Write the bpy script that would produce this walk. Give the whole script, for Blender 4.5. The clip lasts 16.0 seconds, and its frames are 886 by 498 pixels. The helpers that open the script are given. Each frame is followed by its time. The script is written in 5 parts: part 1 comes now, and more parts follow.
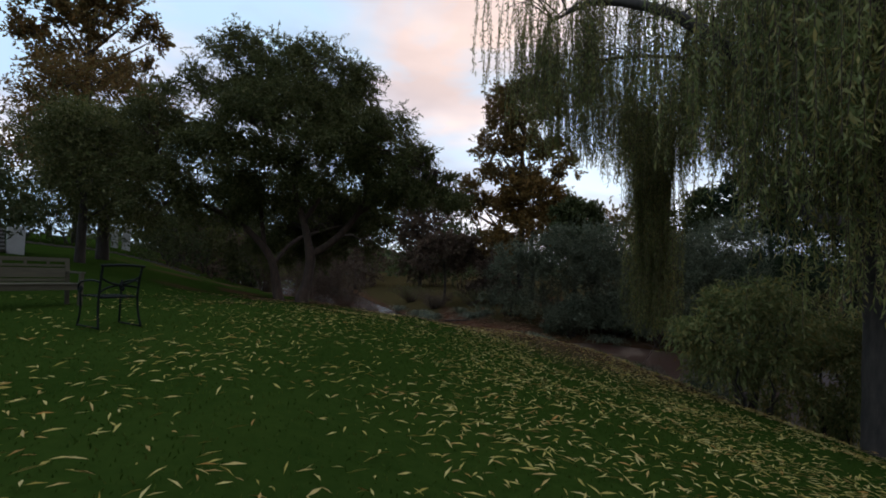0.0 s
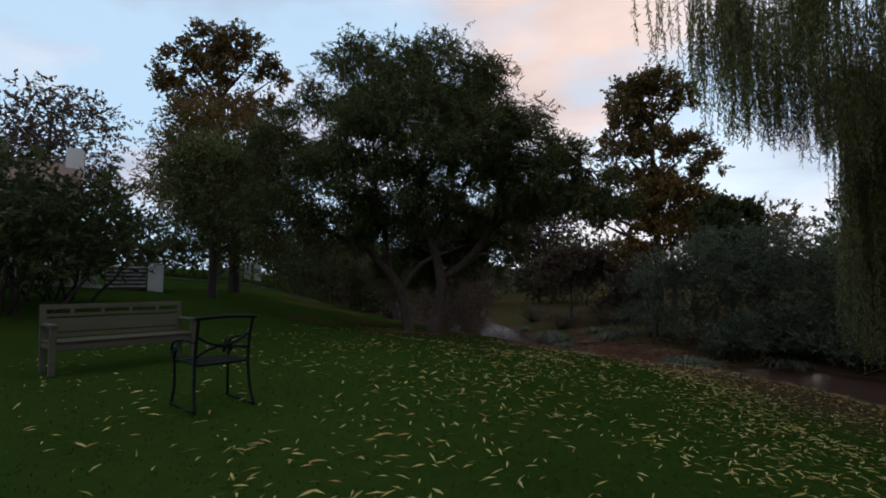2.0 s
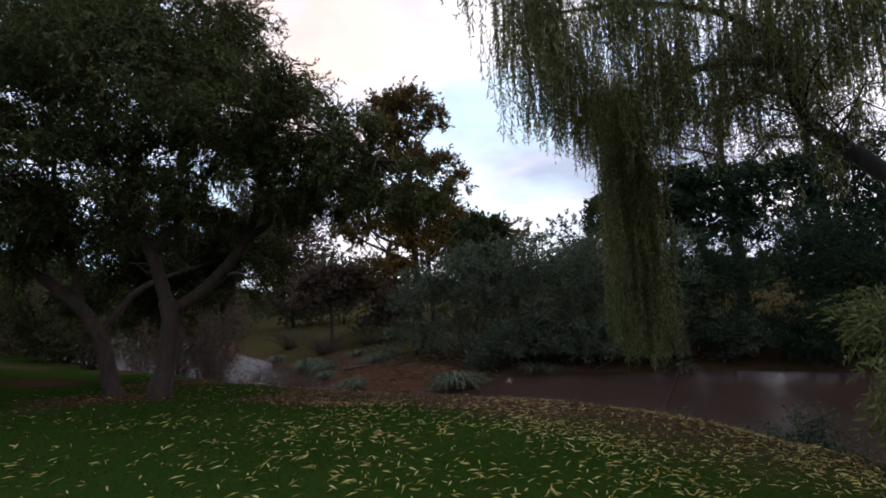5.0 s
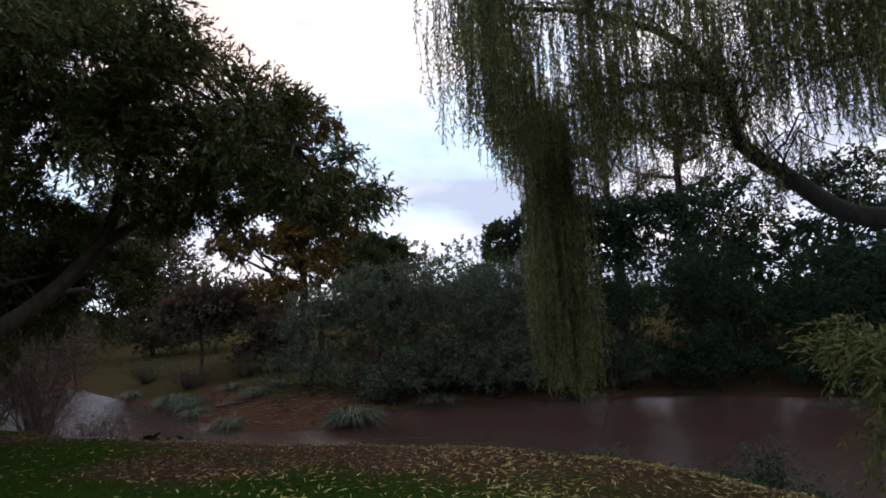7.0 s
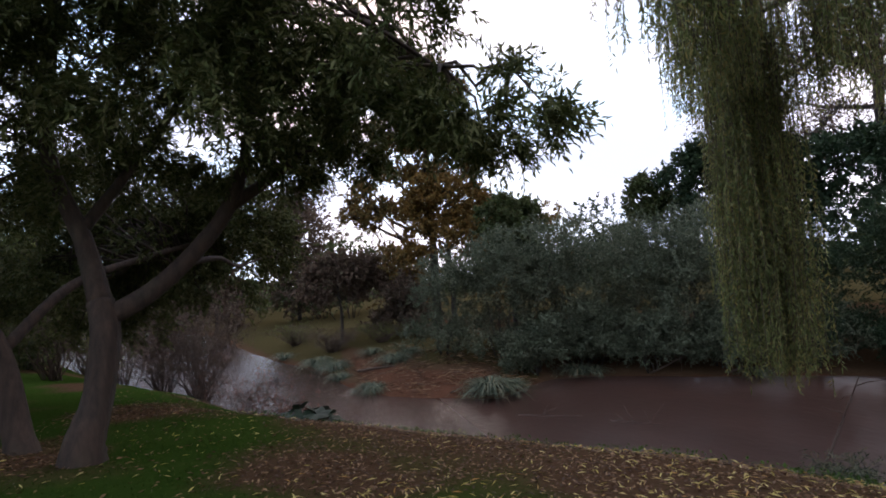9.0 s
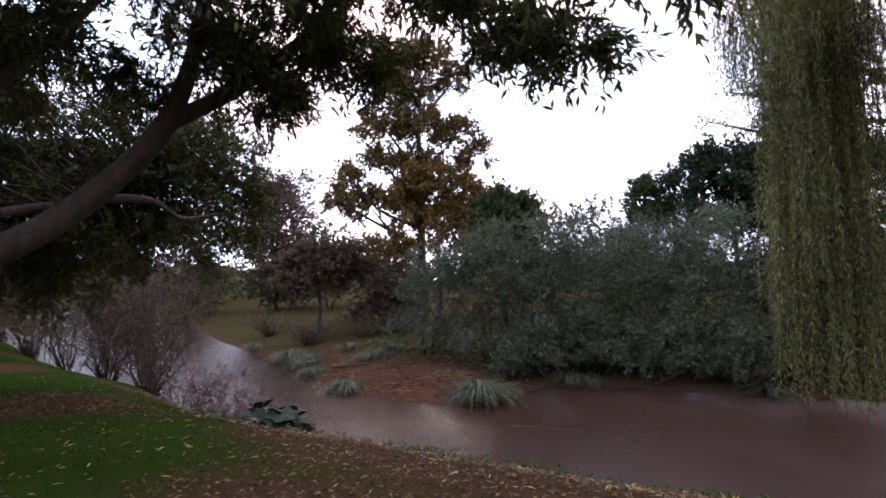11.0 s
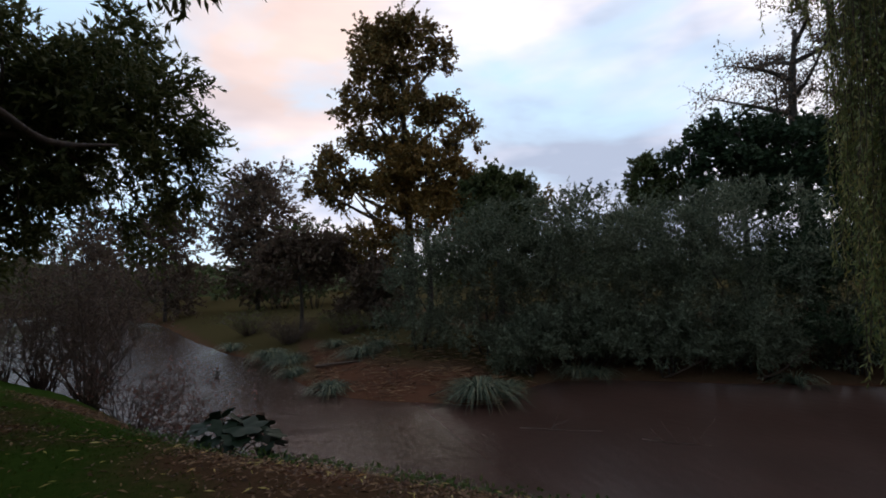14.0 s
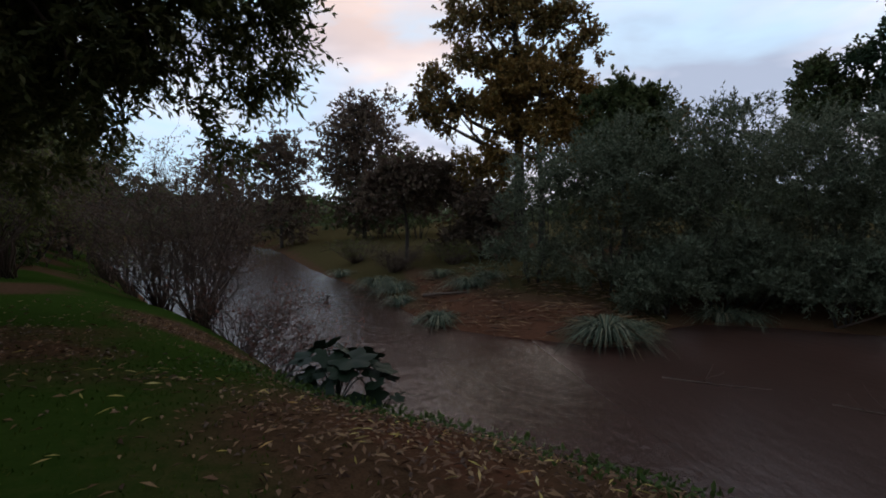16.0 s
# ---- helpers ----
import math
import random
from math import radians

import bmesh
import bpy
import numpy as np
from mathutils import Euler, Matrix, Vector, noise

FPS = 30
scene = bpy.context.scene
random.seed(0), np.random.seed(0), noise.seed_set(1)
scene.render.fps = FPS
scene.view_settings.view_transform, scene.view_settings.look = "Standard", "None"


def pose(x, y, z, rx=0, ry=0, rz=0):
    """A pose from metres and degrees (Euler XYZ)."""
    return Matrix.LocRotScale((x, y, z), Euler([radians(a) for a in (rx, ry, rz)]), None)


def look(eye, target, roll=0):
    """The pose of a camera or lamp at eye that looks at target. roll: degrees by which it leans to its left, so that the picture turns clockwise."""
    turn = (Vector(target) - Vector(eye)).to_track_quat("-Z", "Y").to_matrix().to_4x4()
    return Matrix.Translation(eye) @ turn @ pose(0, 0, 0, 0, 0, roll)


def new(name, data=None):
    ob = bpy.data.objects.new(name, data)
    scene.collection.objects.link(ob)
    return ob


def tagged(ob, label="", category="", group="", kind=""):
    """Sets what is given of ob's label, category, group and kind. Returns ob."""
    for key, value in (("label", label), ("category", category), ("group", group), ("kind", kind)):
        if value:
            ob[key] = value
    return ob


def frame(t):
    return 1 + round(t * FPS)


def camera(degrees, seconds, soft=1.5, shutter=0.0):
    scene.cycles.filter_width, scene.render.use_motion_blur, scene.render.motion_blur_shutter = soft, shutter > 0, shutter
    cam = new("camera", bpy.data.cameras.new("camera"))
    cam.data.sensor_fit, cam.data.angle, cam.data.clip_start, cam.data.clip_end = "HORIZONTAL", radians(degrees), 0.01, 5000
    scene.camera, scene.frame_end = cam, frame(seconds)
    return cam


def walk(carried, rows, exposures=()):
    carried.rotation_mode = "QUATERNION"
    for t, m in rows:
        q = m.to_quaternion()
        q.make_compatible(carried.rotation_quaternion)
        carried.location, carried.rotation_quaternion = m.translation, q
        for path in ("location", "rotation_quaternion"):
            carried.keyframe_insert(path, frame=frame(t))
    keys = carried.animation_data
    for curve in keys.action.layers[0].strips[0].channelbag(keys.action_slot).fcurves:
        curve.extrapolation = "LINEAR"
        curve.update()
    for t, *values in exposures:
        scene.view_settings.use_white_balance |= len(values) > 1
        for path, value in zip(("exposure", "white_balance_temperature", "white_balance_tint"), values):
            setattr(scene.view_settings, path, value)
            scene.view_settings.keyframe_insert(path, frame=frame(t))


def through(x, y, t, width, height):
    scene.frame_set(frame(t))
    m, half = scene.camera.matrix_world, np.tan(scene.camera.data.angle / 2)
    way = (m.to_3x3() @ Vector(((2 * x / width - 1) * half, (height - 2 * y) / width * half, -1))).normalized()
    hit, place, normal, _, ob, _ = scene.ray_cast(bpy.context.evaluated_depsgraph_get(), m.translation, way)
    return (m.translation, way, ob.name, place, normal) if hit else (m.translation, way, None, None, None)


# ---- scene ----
cam = camera(82.0, 16.0, 1.8)
PATH = [
    (0, (-0.06, -0.191, 1.39), (-0.049, 1.808, 1.469), 2.4),
    (0.5, (-0.355, 0.63, 1.427), (-0.585, 2.616, 1.484), 3.1),
    (1, (-0.769, 1.425, 1.472), (-1.092, 3.396, 1.591), 0.4),
    (1.5, (-1.171, 2.126, 1.521), (-1.561, 4.083, 1.648), -0.7),
    (2, (-1.484, 2.701, 1.57), (-1.897, 4.654, 1.707), -0.1),
    (2.5, (-1.718, 3.216, 1.612), (-1.984, 5.197, 1.657), -1.8),
    (3, (-1.935, 3.817, 1.635), (-2.136, 5.806, 1.686), -2.4),
    (3.5, (-2.125, 4.578, 1.65), (-2.111, 6.574, 1.777), -1.5),
    (4, (-2.222, 5.4, 1.682), (-1.964, 7.376, 1.857), -4.3),
    (4.5, (-2.236, 6.148, 1.722), (-1.9, 8.109, 1.923), -2.6),
    (5, (-2.256, 6.802, 1.733), (-1.712, 8.718, 1.915), -3.6),
    (7.5, (-2.533, 9.868, 1.837), (-1.555, 11.593, 2.099), -3.0),
    (8, (-2.503, 10.45, 1.891), (-1.712, 12.277, 2.083), -3.1),
    (8.5, (-2.432, 11.048, 1.934), (-1.886, 12.966, 2.081), -4.5),
    (11, (-2.166, 14.264, 1.54), (-1.58, 16.171, 1.686), -0.4),
    (11.5, (-2.095, 14.633, 1.434), (-1.392, 16.498, 1.599), 0.2),
    (12, (-1.987, 14.918, 1.354), (-1.251, 16.765, 1.568), -0.2),
    (12.5, (-1.886, 15.262, 1.275), (-1.151, 17.101, 1.55), 1.3),
    (13, (-1.802, 15.737, 1.195), (-1.035, 17.565, 1.462), 2.2),
    (13.5, (-1.71, 16.303, 1.135), (-1.015, 18.166, 1.354), 1.7),
    (14, (-1.616, 16.902, 1.09), (-0.979, 18.793, 1.224), -1.7),
    (14.5, (-1.556, 17.535, 1.023), (-0.931, 19.434, 1.014), -2.3),
    (15, (-1.555, 18.189, 0.921), (-1.043, 20.121, 0.847), -1.9),
    (15.5, (-1.598, 18.816, 0.81), (-1.15, 20.76, 0.675), -2.7),
    (16, (-1.657, 19.374, 0.721), (-1.404, 21.355, 0.607), -0.8),
]
EXPOSURES = [(0.0, 0.0, 6500, 10), (2.0, -0.15, 6500, 10), (3.0, -0.05, 6500, 11), (5.0, 0.3, 6500, 13), (7.3, 0.4, 6500, 13), (8.5, 0.8, 6500, 15), (11.0, 1.4, 6500, 26), (12.0, 1.0, 6500, 20), (12.6, 0.6, 6500, 16), (13.5, 0.2, 6500, 12), (14.5, 0.0, 6500, 10), (16.0, 0.0, 6500, 10)]
walk(cam, [(t, look(eye, target, roll)) for t, eye, target, roll in PATH], EXPOSURES)

# ---- world, sun ----
SUN_EL, SUN_AZ = 6.0, 15.0       # degrees above the horizon; degrees clockwise from +y


def make_world():
    w = bpy.data.worlds.new("dusk_sky")
    scene.world = w
    w.use_nodes = True
    nt = w.node_tree
    nt.nodes.clear()
    N, K = nt.nodes.new, nt.links.new
    out, bg = N("ShaderNodeOutputWorld"), N("ShaderNodeBackground")
    sky = N("ShaderNodeTexSky")
    sky.sky_type, sky.sun_disc = "NISHITA", False
    sky.sun_elevation, sky.sun_rotation = radians(SUN_EL), radians(SUN_AZ)
    sky.air_density, sky.dust_density, sky.ozone_density = 1.0, 0.6, 2.0
    tc, mp = N("ShaderNodeTexCoord"), N("ShaderNodeMapping")
    mp.inputs["Scale"].default_value = (1.0, 1.0, 2.6)
    mp.inputs["Location"].default_value = (0.35, 0.1, 0.0)
    K(tc.outputs["Generated"], mp.inputs["Vector"])
    n1 = N("ShaderNodeTexNoise")
    n1.inputs["Scale"].default_value, n1.inputs["Detail"].default_value, n1.inputs["Roughness"].default_value = 2.1, 5, 0.5
    n1.inputs["Distortion"].default_value = 0.3
    K(mp.outputs[0], n1.inputs["Vector"])
    cover = N("ShaderNodeValToRGB")
    cover.color_ramp.elements[0].position, cover.color_ramp.elements[1].position = 0.40, 0.56
    # more cloud towards the river side, clearer blue over the garden
    sep = N("ShaderNodeSeparateXYZ")
    K(tc.outputs["Generated"], sep.inputs[0])
    lean_to = N("ShaderNodeMath")
    lean_to.operation = "MULTIPLY_ADD"
    K(sep.outputs[0], lean_to.inputs[0])
    lean_to.inputs[1].default_value = 0.16
    K(n1.outputs["Fac"], lean_to.inputs[2])
    K(lean_to.outputs[0], cover.inputs["Fac"])
    # light and shade within the clouds
    n2 = N("ShaderNodeTexNoise")
    n2.inputs["Scale"].default_value, n2.inputs["Detail"].default_value = 3.0, 4
    K(mp.outputs[0], n2.inputs["Vector"])
    tone = N("ShaderNodeValToRGB")
    e = tone.color_ramp.elements
    e[0].position, e[0].color = 0.38, (0.42, 0.48, 0.62, 1)
    e[1].position, e[1].color = 0.62, (0.90, 0.86, 0.90, 1)
    mid = tone.color_ramp.elements.new(0.5)
    mid.color = (0.64, 0.67, 0.80, 1)
    K(n2.outputs["Fac"], tone.inputs["Fac"])
    sc = N("ShaderNodeVectorMath")
    sc.operation = "MULTIPLY"
    K(sky.outputs[0], sc.inputs[0])
    sc.inputs[1].default_value = (0.13, 0.13, 0.13)
    blue = N("ShaderNodeMix")
    blue.data_type, blue.blend_type = "RGBA", "MIX"
    blue.inputs["Factor"].default_value = 0.85
    K(sc.outputs[0], blue.inputs["A"])
    blue.inputs["B"].default_value = (0.60, 0.82, 1.05, 1)
    mix = N("ShaderNodeMix")
    mix.data_type = "RGBA"
    # clouds warmed by the low sun behind them
    near_sun = N("ShaderNodeVectorMath")
    near_sun.operation = "DOT_PRODUCT"
    K(tc.outputs["Generated"], near_sun.inputs[0])
    near_sun.inputs[1].default_value = Vector((0.03, 0.9, 0.46)).normalized()
    glow = N("ShaderNodeMapRange")
    glow.interpolation_type = "SMOOTHSTEP"
    glow.inputs["From Min"].default_value, glow.inputs["From Max"].default_value = 0.962, 0.998
    glow.inputs["To Max"].default_value = 0.62
    K(near_sun.outputs["Value"], glow.inputs["Value"])
    warm = N("ShaderNodeMix")
    warm.data_type = "RGBA"
    K(glow.outputs[0], warm.inputs["Factor"])
    K(tone.outputs[0], warm.inputs["A"])
    warm.inputs["B"].default_value = (1.0, 0.70, 0.55, 1)
    K(cover.outputs[0], mix.inputs["Factor"])
    K(blue.outputs["Result"], mix.inputs["A"])
    K(warm.outputs["Result"], mix.inputs["B"])
    K(mix.outputs["Result"], bg.inputs["Color"])
    bg.inputs["Strength"].default_value = 1.15
    K(bg.outputs[0], out.inputs["Surface"])


make_world()
sun = new("sun", bpy.data.lights.new("sun", "SUN"))
sun.data.energy, sun.data.angle, sun.data.color = 0.3, radians(20), (1.0, 0.86, 0.72)
_e, _a = radians(SUN_EL + 8), radians(SUN_AZ)
sun.matrix_world = look((0, 0, 60), (-60 * math.sin(_a) * math.cos(_e), -60 * math.cos(_a) * math.cos(_e), 60 - 60 * math.sin(_e)))


# ---- materials ----
def base_material(name, rough=0.7):
    m = bpy.data.materials.new(name)
    m.use_nodes = True
    nt = m.node_tree
    b = nt.nodes["Principled BSDF"]
    b.inputs["Roughness"].default_value = rough
    return m, nt, b


def ramp(nt, fac, stops):
    r = nt.nodes.new("ShaderNodeValToRGB")
    while len(r.color_ramp.elements) < len(stops):
        r.color_ramp.elements.new(0.5)
    for el, (p, c) in zip(r.color_ramp.elements, stops):
        el.position, el.color = p, (*c, 1)
    nt.links.new(fac, r.inputs["Fac"])
    return r.outputs["Color"]


def noise_of(nt, scale, detail=4, rough=0.55, stretch=(1, 1, 1), coords="Object"):
    tc, mp, n = nt.nodes.new("ShaderNodeTexCoord"), nt.nodes.new("ShaderNodeMapping"), nt.nodes.new("ShaderNodeTexNoise")
    mp.inputs["Scale"].default_value = stretch
    n.inputs["Scale"].default_value, n.inputs["Detail"].default_value, n.inputs["Roughness"].default_value = scale, detail, rough
    nt.links.new(tc.outputs[coords], mp.inputs["Vector"])
    nt.links.new(mp.outputs[0], n.inputs["Vector"])
    return n.outputs["Fac"]


def mixed(nt, fac, a, b, kind="MIX"):
    m = nt.nodes.new("ShaderNodeMix")
    m.data_type, m.blend_type = "RGBA", kind
    for sock, v in (("Factor", fac), ("A", a), ("B", b)):
        if isinstance(v, bpy.types.NodeSocket):
            nt.links.new(v, m.inputs[sock])
        elif sock == "Factor":
            m.inputs[sock].default_value = v
        else:
            m.inputs[sock].default_value = (*v, 1)
    return m.outputs["Result"]


def bumped(nt, b, height, strength=0.4, dist=0.02):
    bp = nt.nodes.new("ShaderNodeBump")
    bp.inputs["Strength"].default_value, bp.inputs["Distance"].default_value = strength, dist
    nt.links.new(height, bp.inputs["Height"])
    nt.links.new(bp.outputs[0], b.inputs["Normal"])


def leaf_material(name, colours, rough=0.55, through=0.3, patch=0.6, gloss=0.12):
    """Leaves that differ one by one, with broad drifts of tone, and let some light through."""
    m, nt, b = base_material(name, rough)
    geo = nt.nodes.new("ShaderNodeNewGeometry")
    one = ramp(nt, geo.outputs["Random Per Island"], [(i / max(1, len(colours) - 1), c) for i, c in enumerate(colours)])
    drift = ramp(nt, noise_of(nt, 0.55, 3), [(0.3, (0.62, 0.66, 0.62)), (0.7, (1.25, 1.2, 1.1))])
    col = mixed(nt, patch, one, drift, "MULTIPLY")
    nt.links.new(col, b.inputs["Base Color"])
    b.inputs["Specular IOR Level"].default_value = gloss
    tr = nt.nodes.new("ShaderNodeBsdfTranslucent")
    nt.links.new(col, tr.inputs["Color"])
    mx = nt.nodes.new("ShaderNodeMixShader")
    mx.inputs["Fac"].default_value = through
    nt.links.new(b.outputs[0], mx.inputs[1])
    nt.links.new(tr.outputs[0], mx.inputs[2])
    nt.links.new(mx.outputs[0], nt.nodes["Material Output"].inputs["Surface"])
    return m


def bark_material(name, dark, light, scale=9.0):
    m, nt, b = base_material(name, 0.9)
    n = noise_of(nt, scale, 8, 0.65, (1, 1, 0.22))
    moss = noise_of(nt, 1.3, 4)
    col = mixed(nt, ramp(nt, moss, [(0.55, (0, 0, 0)), (0.78, (0.35, 0.35, 0.35))]), ramp(nt, n, [(0.3, dark), (0.7, light)]), (0.055, 0.05, 0.025))
    nt.links.new(col, b.inputs["Base Color"])
    bumped(nt, b, n, 0.9, 0.03)
    return m


def plain_material(name, colour, rough=0.6, var=0.3, scale=6.0, metal=0.0, bump=0.2, stretch=(1, 1, 1)):
    m, nt, b = base_material(name, rough)
    n = noise_of(nt, scale, 6, 0.6, stretch)
    fine = noise_of(nt, scale * 9, 4, 0.6, stretch)
    lo, hi = tuple(c * (1 - var) for c in colour), tuple(min(1, c * (1 + var)) for c in colour)
    col = mixed(nt, 0.4, ramp(nt, n, [(0.3, lo), (0.7, hi)]), ramp(nt, fine, [(0.3, lo), (0.7, hi)]))
    nt.links.new(col, b.inputs["Base Color"])
    b.inputs["Metallic"].default_value = metal
    bumped(nt, b, fine, bump, 0.01)
    return m


def ground_material():
    m, nt, b = base_material("lawn_and_bank", 0.95)
    at = nt.nodes.new("ShaderNodeAttribute")
    at.attribute_name = "bank"
    big, small = noise_of(nt, 0.35, 4), noise_of(nt, 9.0, 6, 0.7)
    tiny = noise_of(nt, 60.0, 3, 0.7)
    grass = mixed(nt, 0.5, ramp(nt, big, [(0.3, (0.015, 0.032, 0.005)), (0.7, (0.030, 0.050, 0.009))]), ramp(nt, small, [(0.3, (0.013, 0.029, 0.005)), (0.7, (0.033, 0.053, 0.010))]))
    litter = mixed(nt, 0.5, ramp(nt, small, [(0.3, (0.03, 0.017, 0.010)), (0.7, (0.085, 0.046, 0.026))]), ramp(nt, tiny, [(0.3, (0.025, 0.015, 0.009)), (0.7, (0.11, 0.065, 0.036))]))
    mud = mixed(nt, 0.5, ramp(nt, small, [(0.3, (0.045, 0.02, 0.012)), (0.7, (0.12, 0.052, 0.03))]), ramp(nt, big, [(0.3, (0.05, 0.022, 0.014)), (0.7, (0.10, 0.045, 0.026))]))
    rough_edge = nt.nodes.new("ShaderNodeMath")
    rough_edge.operation = "MULTIPLY_ADD"
    nt.links.new(small, rough_edge.inputs[0])
    rough_edge.inputs[1].default_value = 0.5
    nt.links.new(at.outputs["Fac"], rough_edge.inputs[2])
    # bank: 0 lawn, 1 leaf litter, 2 mud
    f1 = ramp(nt, rough_edge.outputs[0], [(0.35, (0, 0, 0)), (0.95, (1, 1, 1))])
    sub = nt.nodes.new("ShaderNodeMath")
    sub.operation = "SUBTRACT"
    nt.links.new(rough_edge.outputs[0], sub.inputs[0])
    sub.inputs[1].default_value = 1.0
    f2 = ramp(nt, sub.outputs[0], [(0.45, (0, 0, 0)), (0.8, (1, 1, 1))])
    col = mixed(nt, f2, mixed(nt, f1, grass, litter), mud)
    nt.links.new(col, b.inputs["Base Color"])
    b.inputs["Specular IOR Level"].default_value = 0.0
    bumped(nt, b, small, 0.6, 0.05)
    return m


def water_material():
    """Brown flood water: broken ripples where the current runs, smoother in the wide pool."""
    m, nt, b = base_material("river_water", 0.24)
    silt = noise_of(nt, 0.25, 5, 0.6, (1, 0.6, 1))
    nt.links.new(ramp(nt, silt, [(0.3, (0.030, 0.014, 0.010)), (0.7, (0.048, 0.023, 0.017))]), b.inputs["Base Color"])
    b.inputs["IOR"].default_value = 1.33
    a = noise_of(nt, 3.2, 5, 0.6, (1.0, 0.5, 1))
    c = noise_of(nt, 0.7, 3, 0.5, (1.0, 0.6, 1))
    add = nt.nodes.new("ShaderNodeMath")
    add.operation = "ADD"
    nt.links.new(a, add.inputs[0])
    nt.links.new(c, add.inputs[1])
    tc, sep = nt.nodes.new("ShaderNodeTexCoord"), nt.nodes.new("ShaderNodeSeparateXYZ")
    nt.links.new(tc.outputs["Object"], sep.inputs[0])
    pool = nt.nodes.new("ShaderNodeMapRange")
    pool.interpolation_type = "SMOOTHSTEP"
    pool.inputs["From Min"].default_value, pool.inputs["From Max"].default_value = 0.5, 6.5
    pool.inputs["To Min"].default_value, pool.inputs["To Max"].default_value = 0.6, 0.13
    nt.links.new(sep.outputs[0], pool.inputs["Value"])
    calm = nt.nodes.new("ShaderNodeMapRange")
    calm.inputs["From Min"].default_value, calm.inputs["From Max"].default_value = -1.0, 5.0
    calm.inputs["To Min"].default_value, calm.inputs["To Max"].default_value = 0.15, 0.3
    nt.links.new(sep.outputs[0], calm.inputs["Value"])
    nt.links.new(calm.outputs[0], b.inputs["Roughness"])
    bp = nt.nodes.new("ShaderNodeBump")
    bp.inputs["Distance"].default_value = 0.12
    nt.links.new(pool.outputs[0], bp.inputs["Strength"])
    nt.links.new(add.outputs[0], bp.inputs["Height"])
    nt.links.new(bp.outputs[0], b.inputs["Normal"])
    return m


M_GROUND, M_WATER = ground_material(), water_material()
M_BARK = bark_material("grey_brown_bark", (0.014, 0.008, 0.005), (0.064, 0.036, 0.022))
M_BARK_DARK = bark_material("dark_bark", (0.012, 0.009, 0.007), (0.05, 0.037, 0.028))
M_TWIG = plain_material("brown_twigs", (0.06, 0.034, 0.022), 0.8, 0.4, 5)
M_OLIVE = leaf_material("narrow_grey_green_leaves", [(0.036, 0.046, 0.013), (0.062, 0.074, 0.022), (0.095, 0.098, 0.034), (0.15, 0.145, 0.065)])
M_WILLOW = leaf_material("willow_leaves", [(0.09, 0.11, 0.035), (0.15, 0.17, 0.06), (0.21, 0.215, 0.085), (0.28, 0.22, 0.075)])
M_TAMARISK = leaf_material("feathery_blue_green_leaves", [(0.05, 0.062, 0.038), (0.095, 0.108, 0.068), (0.17, 0.178, 0.125)])
M_AUTUMN = leaf_material("rust_brown_autumn_leaves", [(0.08, 0.052, 0.018), (0.155, 0.085, 0.027), (0.105, 0.095, 0.036), (0.22, 0.125, 0.04)])
M_RUST = leaf_material("orange_brown_autumn_leaves", [(0.09, 0.05, 0.014), (0.16, 0.085, 0.022), (0.11, 0.08, 0.025), (0.2, 0.11, 0.03)])
M_BROWN = leaf_material("brown_purple_leaves", [(0.07, 0.05, 0.04), (0.12, 0.075, 0.055), (0.10, 0.08, 0.05)])
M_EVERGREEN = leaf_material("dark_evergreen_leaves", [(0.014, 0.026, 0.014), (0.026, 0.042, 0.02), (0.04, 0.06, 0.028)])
M_HEDGE = leaf_material("garden_shrub_leaves", [(0.03, 0.042, 0.014), (0.055, 0.07, 0.024), (0.09, 0.09, 0.042)])
M_YELLOWGREEN = leaf_material("yellow_green_leaves", [(0.08, 0.095, 0.025), (0.13, 0.13, 0.035), (0.10, 0.11, 0.04)])
M_SEDGE = leaf_material("sedge_blades", [(0.02, 0.032, 0.02), (0.045, 0.062, 0.04), (0.085, 0.105, 0.07), (0.24, 0.24, 0.165), (0.13, 0.1, 0.05)], patch=0.3)
M_BIGLEAF = leaf_material("large_dark_green_leaves", [(0.008, 0.016, 0.009), (0.016, 0.028, 0.015)], rough=0.45, through=0.1, gloss=0.06)
M_GRASS = leaf_material("grass_blades", [(0.022, 0.045, 0.006), (0.032, 0.062, 0.008), (0.044, 0.074, 0.012), (0.075, 0.085, 0.02)], patch=0.7, gloss=0.02)
M_COVER = leaf_material("low_green_leaves", [(0.03, 0.055, 0.012), (0.05, 0.09, 0.02), (0.08, 0.12, 0.03)], patch=0.4)
M_FALLEN = leaf_material("fallen_willow_leaves", [(0.30, 0.23, 0.05), (0.44, 0.34, 0.10), (0.52, 0.42, 0.17), (0.36, 0.17, 0.045)], through=0.1, patch=0.2)
M_LITTER = leaf_material("brown_fallen_leaves", [(0.04, 0.02, 0.012), (0.09, 0.045, 0.025), (0.16, 0.085, 0.045), (0.26, 0.16, 0.08)], through=0.1, patch=0.2)
M_RED = leaf_material("red_bramble_leaves", [(0.10, 0.03, 0.025), (0.16, 0.06, 0.04), (0.07, 0.05, 0.03)])
M_IRON = plain_material("dark_green_painted_iron", (0.003, 0.005, 0.004), 0.7, 0.3, 14)
M_IRON.node_tree.nodes["Principled BSDF"].inputs["Specular IOR Level"].default_value = 0.15
M_TEAK = plain_material("weathered_grey_green_wood", (0.062, 0.055, 0.034), 0.95, 0.35, 3, 0, 0.5, (1, 12, 12))
M_RENDER = plain_material("white_limewashed_wall", (0.45, 0.45, 0.43), 0.9, 0.15, 1.5)
